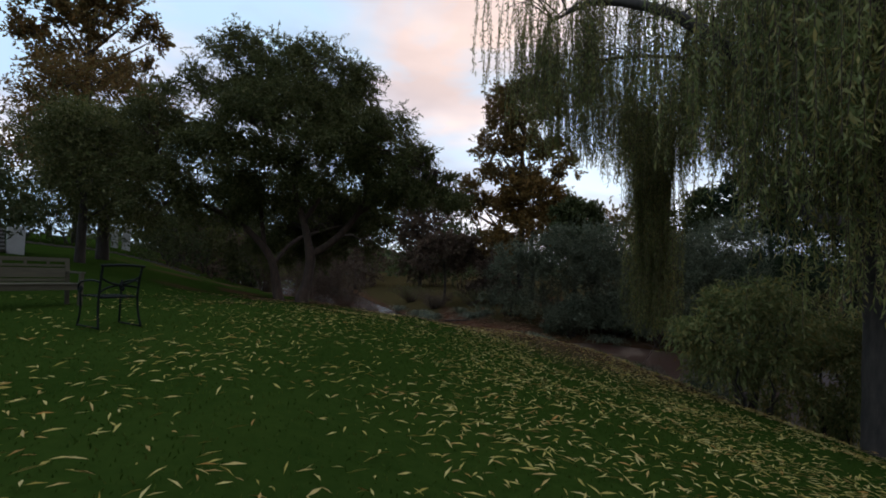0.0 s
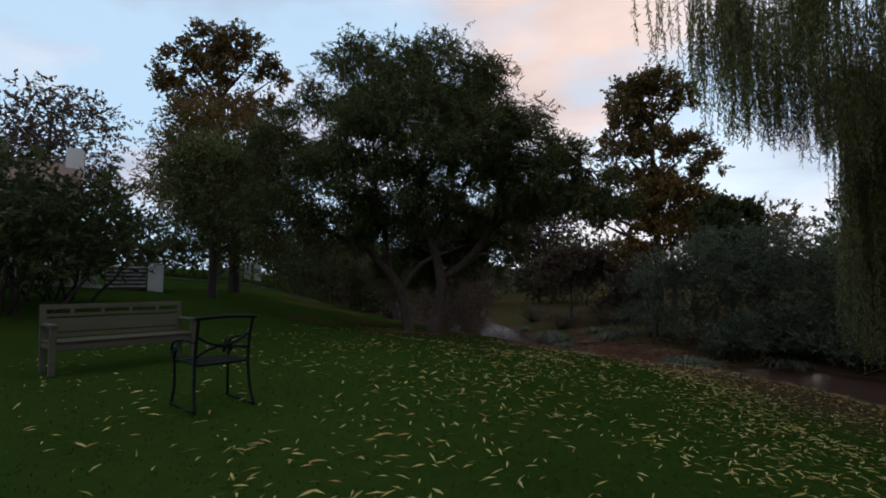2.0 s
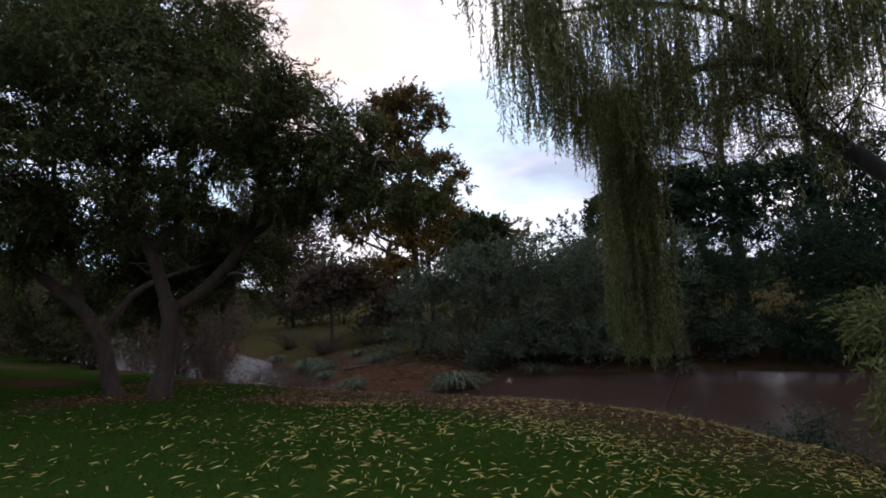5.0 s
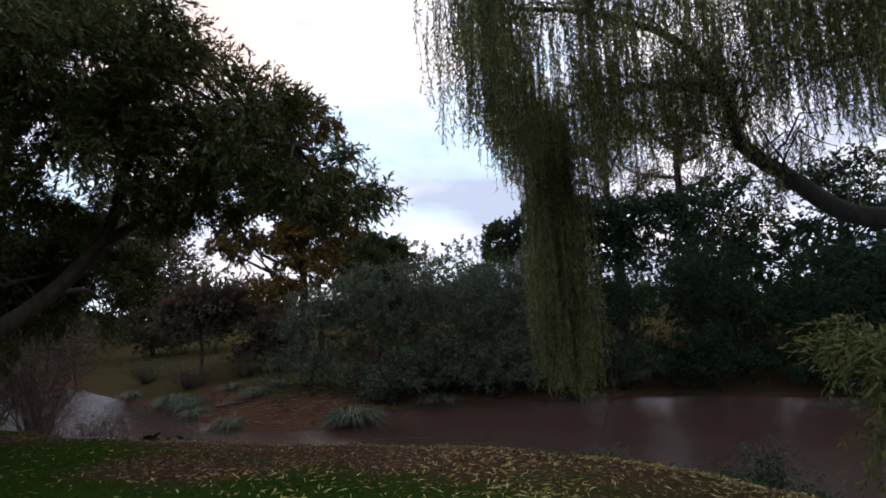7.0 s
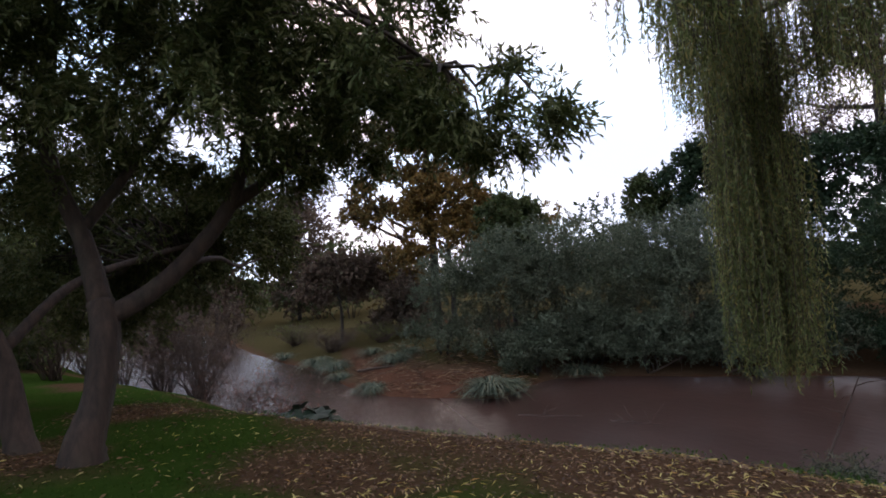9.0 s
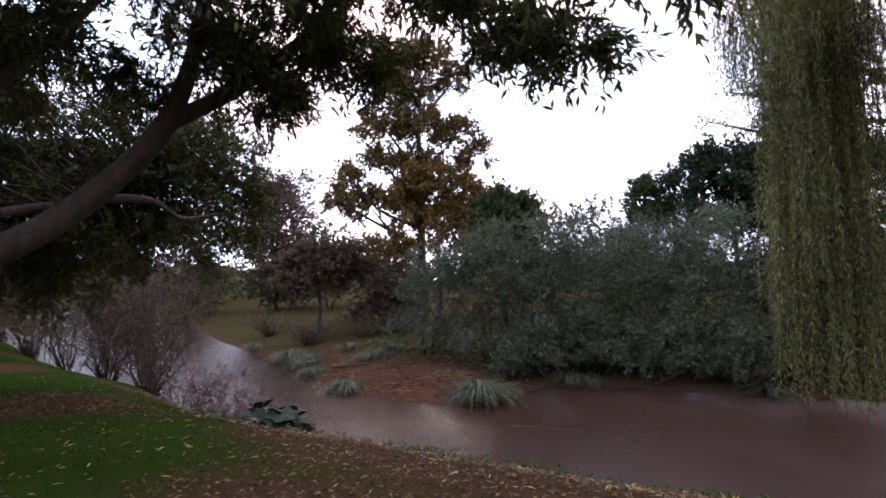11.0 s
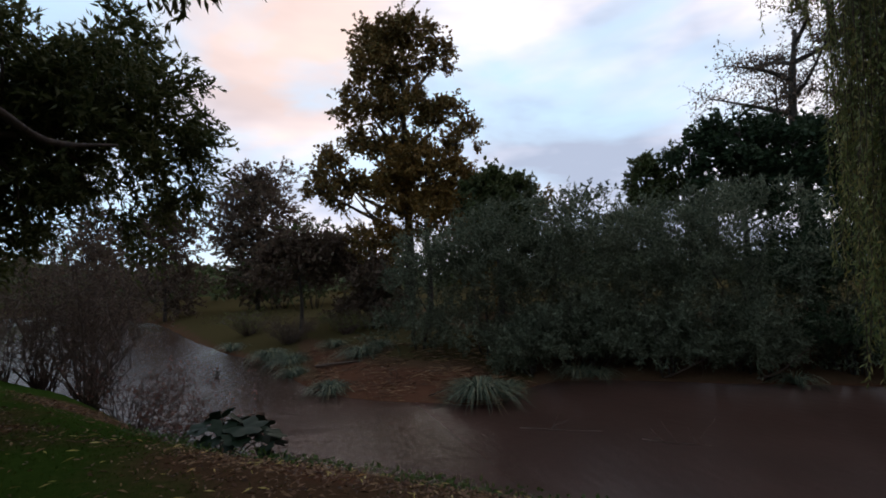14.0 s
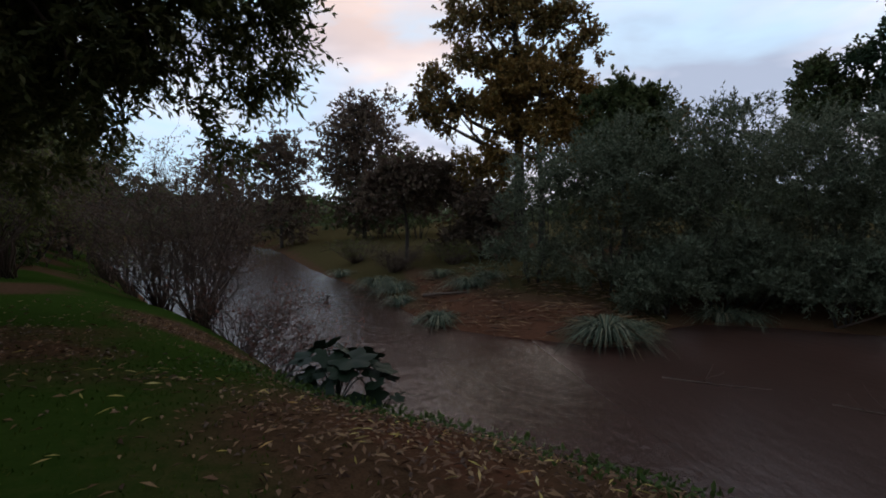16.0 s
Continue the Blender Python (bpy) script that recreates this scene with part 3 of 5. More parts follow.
# the two-stemmed tree with narrow grey-green leaves that stands by the bank
def make_olive():
    A, B = np.array([-5.4, 19.9]), np.array([-6.8, 21.3])
    za, zb = ground_z(*A), ground_z(*B)
    common = dict(mat=M_OLIVE, bark=M_BARK, L=0.13, W=0.036, twig=0.42, droop=0.3, spread=0.13)
    leafy_tree(
        "spreading_tree", "spreading tree with forked grey-brown trunk and drooping narrow grey-green leaves", "tree", A,
        [([(A[0] - 0.02, A[1], za - 0.2), (A[0], A[1], za + 0.25), (-5.3, 20.1, 0.6), (-5.25, 20.3, 1.5), (-5.35, 20.5, 2.0)], [0.34, 0.25, 0.2, 0.2, 0.2])],
        [([(-5.3, 20.4, 1.75), (-4.7, 20.7, 2.15), (-4.05, 20.95, 2.85), (-3.6, 21.0, 3.5), (-3.3, 20.9, 4.3), (-3.1, 20.9, 5.6), (-2.6, 20.6, 7.2)], [0.17, 0.15, 0.14, 0.13, 0.1, 0.07, 0.02]),
         ([(-3.6, 21.0, 3.5), (-2.9, 21.2, 4.05), (-2.2, 21.3, 4.7), (-1.4, 20.8, 5.6), (-0.9, 19.6, 5.7), (-0.4, 18.4, 5.0)], [0.11, 0.1, 0.08, 0.06, 0.04, 0.015]),
         ([(-5.35, 20.5, 1.9), (-5.7, 20.8, 3.0), (-6.2, 20.9, 4.4), (-6.0, 20.6, 6.2), (-5.6, 20.3, 8.4)], [0.17, 0.14, 0.11, 0.08, 0.02]),
         ([(-5.75, 20.8, 3.1), (-5.2, 21.3, 4.2), (-4.6, 22.0, 5.6), (-4.0, 22.4, 7.4)], [0.1, 0.08, 0.06, 0.02]),
         ([(-4.3, 20.85, 2.55), (-3.9, 21.8, 2.7), (-3.7, 22.8, 2.6), (-3.3, 23.6, 2.8)], [0.06, 0.045, 0.035, 0.012])],
        [(-5.6, 20.3, 8.2, 2.7, 2.7, 1.9), (-3.7, 20.4, 7.0, 2.0, 2.4, 1.8), (-3.7, 18.5, 5.8, 2.0, 1.7, 1.4), (-1.7, 19.7, 5.0, 1.4, 1.7, 0.95), (-4.2, 22.4, 6.2, 1.6, 1.6, 1.3), (-2.0, 21.4, 4.8, 1.0, 1.0, 0.7), (-6.4, 18.2, 6.4, 2.3, 1.8, 1.7),
         (0.1, 17.2, 4.0, 0.6, 0.65, 0.6), (0.2, 18.0, 4.0, 0.55, 0.65, 0.6), (-1.3, 18.2, 4.0, 0.8, 0.7, 0.55), (-0.5, 17.8, 3.95, 0.8, 0.7, 0.55), (-1.0, 19.3, 4.5, 1.0, 0.9, 0.7), (-2.9, 21.2, 4.3, 1.1, 1.0, 0.7), (-5.2, 20.8, 4.1, 1.3, 1.1, 0.8), (-1.4, 18.0, 4.9, 1.2, 1.2, 0.8), (-3.6, 19.4, 4.8, 2.0, 1.7, 1.2), (-6.6, 19.2, 4.6, 1.9, 1.6, 1.3)],
        180000, seed=11, per_lobe=40, low=0.35, **common)
    leafy_tree(
        "spreading_tree", "leaning smaller trunk of a narrow-leaved tree beside a larger one", "tree", B,
        [([(B[0] + 0.15, B[1] - 0.1, zb - 0.2), (B[0], B[1], zb + 0.3), (-7.1, 21.5, 1.2), (-7.6, 21.7, 2.0), (-8.5, 21.9, 2.8)], [0.26, 0.19, 0.16, 0.15, 0.13])],
        [([(-8.4, 21.9, 2.75), (-9.8, 22.0, 3.5), (-11.2, 21.8, 4.1), (-12.2, 21.6, 4.8)], [0.13, 0.1, 0.07, 0.02]),
         ([(-7.6, 21.7, 2.0), (-8.0, 22.2, 3.6), (-8.4, 22.3, 5.4), (-8.5, 22.2, 7.4)], [0.1, 0.09, 0.06, 0.02]),
         ([(-7.15, 21.5, 1.3), (-6.6, 22.8, 2.4), (-5.8, 24.4, 3.0), (-4.9, 25.8, 3.5), (-3.8, 26.8, 4.4)], [0.1, 0.09, 0.07, 0.05, 0.02])],
        [(-9.0, 21.2, 9.5, 1.9, 1.9, 1.5), (-10.8, 21.4, 8.1, 1.9, 1.9, 1.5), (-12.6, 21.6, 6.5, 1.9, 1.8, 1.5), (-7.2, 20.8, 9.2, 1.9, 1.8, 1.3), (-8.4, 21.6, 7.0, 2.6, 2.4, 1.9), (-10.8, 21.6, 5.4, 2.4, 2.2, 1.7), (-12.2, 21.4, 4.3, 1.6, 1.7, 1.4), (-9.4, 20.2, 5.2, 2.2, 1.6, 1.5), (-8.0, 22.6, 4.4, 1.8, 1.6, 1.4), ] + [(-4.3, 26.3, 3.4, 1.6, 1.6, 1.5), (-3.5, 26.8, 3.2, 1.0, 1.1, 1.2), (-6.4, 26.4, 3.3, 2.0, 1.8, 1.5), (-8.8, 27.8, 3.4, 2.2, 2.0, 1.7), (-5.4, 26.2, 4.6, 1.1, 1.1, 0.8), (-4.6, 26.0, 3.0, 1.5, 1.5, 1.4), (-3.9, 26.6, 4.3, 1.2, 1.3, 1.2), (-6.8, 26.0, 2.9, 1.8, 1.7, 1.4), (-5.2, 26.8, 3.8, 1.6, 1.6, 1.5), (-7.6, 27.2, 4.6, 1.9, 1.7, 1.5), (-6.2, 26.6, 2.2, 1.5, 1.4, 1.0), (-4.8, 26.9, 2.2, 1.2, 1.2, 0.9), (-8.2, 27.0, 2.4, 1.6, 1.4, 1.0), (-9.8, 27.4, 1.8, 1.6, 1.4, 1.0), (-9.9, 21.6, 3.6, 1.6, 1.3, 1.0), (-7.7, 21.8, 3.7, 1.3, 1.2, 0.9), (-7.0, 26.6, 1.3, 1.5, 1.3, 0.8), (-11.2, 28.0, 2.6, 1.8, 1.6, 1.3), (-9.0, 21.4, 3.9, 1.7, 1.4, 1.0), (-11.4, 20.4, 3.3, 1.7, 1.5, 1.1), (-7.2, 26.2, 5.6, 1.1, 1.1, 1.4)],
        215000, seed=12, per_lobe=40, low=0.35, **(common | dict(W=0.044)))


def make_willow():
    rng = np.random.default_rng(21)
    bx, by = 8.5, 9.4
    bz = ground_z(bx, by)
    off = np.array([bx, by, bz])
    top = thing("weeping_willow", pose(bx, by, bz), "weeping willow with long hanging curtains of narrow yellow-green leaves", "tree")
    tb = Tubes()
    tb.add(smooth_line(np.array([(8.5, 9.3, bz - 0.3), (8.5, 9.4, bz + 0.3), (8.6, 9.6, 0.6), (8.7, 9.9, 2.4), (8.8, 10.2, 3.4)]) - off, 5), [0.6, 0.44, 0.38, 0.34, 0.3], 14, 0.06, rng)
    part_mesh("trunk", tb.mesh("trunk", M_BARK_DARK), top)
    limbs = [
        [(8.8, 10.1, 3.0), (9.9, 12.2, 3.0), (10.6, 14.4, 3.4), (10.4, 15.5, 4.5), (10.3, 16.5, 5.7), (10.2, 16.8, 7.4), (9.4, 17.6, 9.0), (7.2, 18.6, 9.7), (4.8, 19.2, 9.5)],
        [(10.2, 16.8, 7.3), (10.4, 18.4, 8.1), (10.3, 20.2, 8.6), (10.0, 22.0, 8.8), (9.7, 23.4, 8.7)],
        [(8.7, 10.1, 2.9), (7.6, 11.2, 5.6), (5.9, 12.8, 8.2), (4.4, 14.8, 9.6), (3.3, 16.0, 9.6)],
        [(8.8, 10.2, 3.1), (8.9, 10.8, 5.6), (8.8, 11.2, 8.6), (8.4, 12.2, 11.4)],
        [(8.8, 10.1, 3.0), (10.2, 11.6, 5.0), (12.0, 13.6, 7.2), (13.6, 16.0, 8.2)],
        [(8.7, 10.0, 2.6), (7.4, 8.4, 5.2), (6.2, 7.2, 7.8), (5.2, 6.2, 8.6)],
        [(8.8, 9.9, 2.8), (9.8, 8.4, 5.2), (10.8, 6.4, 7.4), (11.6, 4.4, 8.0)],
    ]
    nodes = []
    for pts in limbs:
        t2 = Tubes()
        p = smooth_line(np.array(pts) - off, 6)
        t2.add(p, np.linspace(0.27, 0.04, len(p)) if pts[0][2] < 3.5 else np.linspace(0.2, 0.03, len(p)), 9, 0.04, rng)
        part_mesh("limb", t2.mesh("limb", M_BARK_DARK), top)
        nodes.append(p[len(p) // 3:])
    nodes = np.vstack(nodes)
    # sprays: arching branchlets over the limbs, from which the strands hang
    sp, P0, END = Tubes(), [], []
    for _ in range(210):
        a = nodes[rng.integers(len(nodes))]
        ang = rng.uniform(0, 2 * np.pi)
        r = rng.uniform(0.6, 2.6)
        b = a + np.array([math.cos(ang) * r, math.sin(ang) * r, rng.uniform(-0.2, 1.3)])
        line = bough(sp, a, b, 0.03, 0.008, rng, 0.22, 4, 6, 0.04)
        for q in line[2:]:
            for _k in range(2):
                P0.append(q + rng.normal(0, 0.12, 3))
    part_mesh("branchwork", sp.mesh("branchwork", M_BARK_DARK), top, kind="stuff")
    # the long curtain that hangs over the water's edge, and shorter ones beside it
    CURTAIN = []
    free = len(P0)
    for cx, cy, cz, r, n, bottom in [(9.6, 22.6, 8.3, 0.66, 270, -2.2), (8.6, 22.0, 8.7, 0.45, 80, 1.6), (7.2, 21.2, 9.0, 0.6, 70, 5.3), (5.6, 20.0, 9.3, 0.8, 80, 5.8), (4.0, 18.5, 9.4, 0.8, 80, 5.6), (3.0, 17.0, 9.4, 0.55, 70, 6.6), (8.9, 24.2, 9.2, 0.5, 60, 6.4), (9.5, 23.6, 8.7, 0.5, 80, 0.6), (12.4, 14.6, 9.5, 1.5, 110, 5.6), (14.0, 19.0, 8.8, 1.2, 50, 6.4), ] + [(6.5, 17.4, 8.7, 1.0, 60, 4.4), (4.3, 15.4, 9.4, 0.9, 70, 6.4), (9.0, 13.0, 10.4, 1.8, 110, 5.6), (7.4, 12.4, 9.6, 1.6, 110, 5.2), (10.8, 16.0, 9.9, 1.6, 120, 6.7), (11.6, 18.6, 9.4, 1.2, 90, 6.3), (8.6, 15.0, 10.2, 1.5, 90, 6.9), (11.4, 20.6, 8.4, 0.6, 36, 5.2), (13.0, 17.5, 9.2, 1.0, 80, 6.4), (9.6, 6.6, 7.6, 1.2, 110, 1.6), (6.4, 7.6, 8.0, 1.2, 110, 2.6), (7.5, 9.4, 7.8, 0.8, 90, 0.4), (6.3, 9.8, 8.2, 0.7, 60, 2.4)]:
        P0 += list(np.array([cx, cy, cz]) - off + rng.normal(0, 1, (n, 3)) * np.array([r * 0.6, r * 0.6, 0.35]))
        CURTAIN += [bottom] * n
    P0 = np.array(P0)
    W0 = P0 + off
    # how low the curtains reach, by place: high over the lawn, almost to the water by the bank
    lowest = np.where(W0[:, 1] < 12, 3.0, 6.0 - 0.5 * soft(W0[:, 0], 4.0, 9.0))
    lowest[free:] = CURTAIN
    ragged = rng.beta(1.0, 2.2, len(P0)) * 3.4 + 0.8 * np.sin(W0[:, 0] * 1.9) * np.sin(W0[:, 1] * 1.6)
    drop = np.clip(W0[:, 2] - (lowest + np.abs(ragged)), 0.8, 9.0)
    lv, lf, n0 = [], [], 0
    strands = Tubes()
    for p, dz in zip(P0, drop):
        k = max(8, int(dz / 0.055))
        t = np.linspace(0, 1, k)
        bend = rng.normal(0, 0.075, 2)
        out = 0.35 * (1 - np.exp(-4 * t))
        x = p[0] + bend[0] * t * dz * 0.35 + 0.05 * np.sin(7 * t + p[0] * 9) + out * bend[0]
        y = p[1] + bend[1] * t * dz * 0.35 + 0.05 * np.cos(6 * t + p[1] * 9) + out * bend[1]
        pos = np.stack([x, y, p[2] - dz * t], 1)
        strands.add(pos[:: max(1, k // 4)], 0.006, 3)
        d = rng.standard_normal((k, 3)) * 0.55 + np.array([0, 0, -1.0])
        s = rng.uniform(0.7, 1.25, k)
        V, F = leaf_quads(pos, d, rng.standard_normal((k, 3)), 0.16 * s, 0.034 * s)
        lv.append(V)
        lf.append(F + n0)
        n0 += len(V)
    part_mesh("hanging_twig_curtain", strands.mesh("hanging_twig_curtain", M_TWIG), top, kind="stuff")
    part_mesh("crown", quads_mesh("crown", np.vstack(lv), np.vstack(lf), M_WILLOW), top, kind="stuff")


make_olive()
make_willow()


def blob_lobes(cx, cy, z0, z1, r, rng, n=7):
    """Lobes heaped to a rounded mass from z0 to z1."""
    out = []
    for i in range(n):
        a, q = rng.uniform(0, 2 * np.pi), rng.uniform(0.2, 0.75)
        h = rng.uniform(0.15, 0.85)
        s = r * rng.uniform(0.36, 0.55)
        zz = z0 + (z1 - z0) * h
        out.append((cx + math.cos(a) * r * q, cy + math.sin(a) * r * q, min(zz, z1 - s * 0.7), s, s, s * 0.75))
    out.append((cx, cy, z0 + (z1 - z0) * 0.6, r * 0.6, r * 0.6, (z1 - z0) * 0.4))
    return out


def make_far_shrubs():
    """Feathery grey-green shrubs along the far bank."""
    rows = [(6.4, 44.4, 4.2, 2.8), (9.6, 42.4, 5.2, 3.3), (13.4, 41.2, 5.5, 3.7), (17.3, 39.3, 5.1, 3.6), (20.5, 36.8, 5.7, 3.9), (24.3, 34.5, 4.7, 3.7), (28.1, 30.5, 5.6, 4.1), (31.8, 25.0, 5.0, 4.4), (35.5, 19.0, 5.0, 4.4), (14.0, 47.0, 5.8, 4.6), (23.0, 43.0, 6.6, 4.8), (38.5, 13.0, 5.2, 4.6), (40.5, 4.0, 5.2, 4.6)]
    low_row = [(10.4, 39.6, -0.6, 1.7), (13.6, 39.4, -0.4, 1.9), (16.6, 37.2, -0.4, 1.9), (19.6, 35.2, -0.5, 1.9), (23.0, 32.8, -0.2, 2.0), (26.6, 28.8, 0.0, 2.2), (30.4, 23.6, 0.4, 2.4), (34.0, 17.4, 0.4, 2.4)]
    for i, (x, y, zt, r) in enumerate(rows + low_row):
        rng = np.random.default_rng(100 + i)
        z0 = ground_z(x, y)
        lobes = blob_lobes(x, y, z0 + 0.4, zt, r, rng, 14)
        lobes += [(x + r * 0.8 * math.cos(a), y + r * 0.8 * math.sin(a), z0 + 0.9, r * 0.4, r * 0.4, 0.9) for a in rng.uniform(0, 6.28, 7)]
        # past x=24, evergreen leaves whose dark colour stands in for deep shade
        dark_for_shade = x > 24
        label = "dense evergreen shrub overhanging the far river bank, leaves darkened to stand in for deep shade" if dark_for_shade else "dense feathery grey-green shrub overhanging the far river bank"
        shrub("waterside_shrub", label, "shrub", (x, y), lobes, 11000 if i >= len(rows) else 30000 if y - 0.5 * x < 40 else 14000, M_EVERGREEN if dark_for_shade else M_TAMARISK, 200 + i, L=0.21, W=0.058, twig=0.6, per_lobe=26, droop=-0.1, spread=0.14, group="shrubs along the far bank", stems=7)


make_far_shrubs()


def tall_tree(name, label, x, y, top_z, r, crown_from, leaves, mat, seed, L=0.3, W=0.2, lean=(0, 0), lobes_n=12, gappy=0.26, group="", bark=None, narrow=1.0, fill=0.55, stout=1.0):
    rng = np.random.default_rng(seed)
    z0 = ground_z(x, y)
    h = top_z - z0
    trunk = [([(x, y, z0 - 0.3), (x + lean[0] * 0.2, y, z0 + h * 0.25), (x + lean[0] * 0.5, y + lean[1] * 0.5, z0 + h * 0.6), (x + lean[0], y + lean[1], z0 + h * 0.92)], [0.018 * h * stout, 0.014 * h * stout, 0.01 * h, 0.05])]
    lobes, limbs = [], []
    for i in range(lobes_n):
        f = crown_from + (1 - crown_from) * (i + 0.5) / lobes_n
        a = i * 2.4 + rng.uniform(-0.4, 0.4)
        w = r * (0.45 + 0.55 * math.sin(math.pi * min(1, (f - crown_from) / (1 - crown_from) * 0.85 + 0.12))) * rng.uniform(0.75, 1.15)
        s = w * fill * rng.uniform(0.82, 1.18)
        cx, cy, cz = x + lean[0] * f + math.cos(a) * (w - s) * narrow, y + lean[1] * f + math.sin(a) * (w - s), z0 + h * f
        cz = min(cz, top_z - s * 0.6)
        lobes.append((cx, cy, cz, s, s, s * 0.7))
        st = np.array([x + lean[0] * f * 0.8, y + lean[1] * f * 0.8, z0 + h * max(0.2, f - 0.13)])
        limbs.append(([st, st * 0.5 + np.array([cx, cy, cz]) * 0.5 + np.array([0, 0, 0.02 * h]), np.array([cx, cy, cz])], [0.006 * h, 0.004 * h, 0.03]))
    return leafy_tree(name, label, "tree", (x, y), trunk, limbs, lobes, leaves, mat, bark or M_BARK_DARK, seed + 1, per_lobe=12, L=L, W=W, twig=1.1, per_twig=10, droop=0.15, spread=gappy, branches=0.5, r_branch=0.05, group=group, sides=8, low=0.3)


def lobed_tree(name, label, x, y, top_z, lobes, leaves, mat, seed, open_=0.2, L=0.3, W=0.2, bark=None):
    """A far tree whose boughs carry the given leaf masses."""
    z0 = ground_z(x, y)
    h = top_z - z0
    rng = np.random.default_rng(seed)
    trunk = [([(x, y, z0 - 0.3), (x + 0.1, y, z0 + h * 0.3), (x - 0.15, y, z0 + h * 0.62), (x + 0.1, y, z0 + h * 0.93)], [0.02 * h, 0.015 * h, 0.009 * h, 0.04])]
    limbs = []
    for lx, ly, lz, *_ in lobes:
        st = np.array([x, y, z0 + max(0.12 * h, (lz - z0) - 0.16 * h)])
        en = np.array([lx, ly, lz])
        limbs.append(([st, 0.5 * (st + en) + rng.normal(0, 0.25, 3), en], [0.007 * h, 0.005 * h, 0.03]))
    return leafy_tree(name, label, "tree", (x, y), trunk, limbs, lobes, leaves, mat, bark or M_BARK_DARK, seed + 1, per_lobe=22, L=L, W=W, twig=0.7, per_twig=9, droop=0.1, spread=open_, branches=0.4, r_branch=0.05, sides=8, low=0.3)


def winter_tree(x, y, top_z, label, seed):
    """A tall tree of crooked forking boughs that has lost most of its leaves."""
    rng = np.random.default_rng(seed)
    z0 = ground_z(x, y)
    h = top_z - z0
    top = thing("bare_tree", pose(x, y, z0), label, "tree", "half-bare trees behind the shrubs")
    tr = Tubes()
    spine = smooth_line([(0, 0, -0.3), (0.2, 0, h * 0.3), (-0.3, 0.2, h * 0.55), (0.3, 0, h * 0.8)], 5)
    tr.add(spine, [0.024 * h, 0.018 * h, 0.012 * h, 0.005 * h], 9, 0.05, rng)
    part_mesh("trunk", tr.mesh("trunk", M_BARK_DARK), top)
    tips, tw = [], Tubes()
    for k in range(13):
        f = 0.4 + 0.55 * (k + 0.5) / 13
        a = k * 2.4 + rng.uniform(-0.5, 0.5)
        st = spine[int(f * (len(spine) - 1) / 0.95)]
        ln = h * rng.uniform(0.16, 0.28) * (1.25 - f * 0.6)
        mid = st + np.array([math.cos(a) * ln * 0.5, math.sin(a) * ln * 0.5, ln * 0.2])
        en = st + np.array([math.cos(a) * ln, math.sin(a) * ln, ln * rng.uniform(0.3, 0.8)])
        tb = Tubes()
        line = smooth_line([st, mid + rng.normal(0, 0.3, 3), en], 5)
        tb.add(line, [0.008 * h, 0.005 * h, 0.03], 6)
        part_mesh("limb", tb.mesh("limb", M_BARK_DARK), top)
        for q in line[2:]:
            for _k in range(4):
                e = q + unit(rng.standard_normal(3) + [0, 0, 0.3]) * rng.uniform(0.7, 1.9)
                l2 = bough(tw, q, e, 0.035, 0.01, rng, 0.05, 4, 5, 0.1)
                for w in l2[2:]:
                    tips.append(w)
                    e2 = w + unit(rng.standard_normal(3)) * rng.uniform(0.3, 0.9)
                    bough(tw, w, e2, 0.014, 0.006, rng, 0, 3, 3, 0.1)
                    tips.append(e2)
    part_mesh("branchwork", tw.mesh("branchwork", M_BARK_DARK), top, kind="stuff")
    T = np.array(tips)
    P = T[rng.integers(0, len(T), 5200)] + rng.normal(0, 0.16, (5200, 3))
    V, F = leaf_quads(P, rng.standard_normal((5200, 3)), rng.standard_normal((5200, 3)), 0.24 * rng.uniform(0.6, 1.3, 5200), 0.14)
    part_mesh("crown", quads_mesh("crown", V, F, M_BROWN), top, kind="stuff")


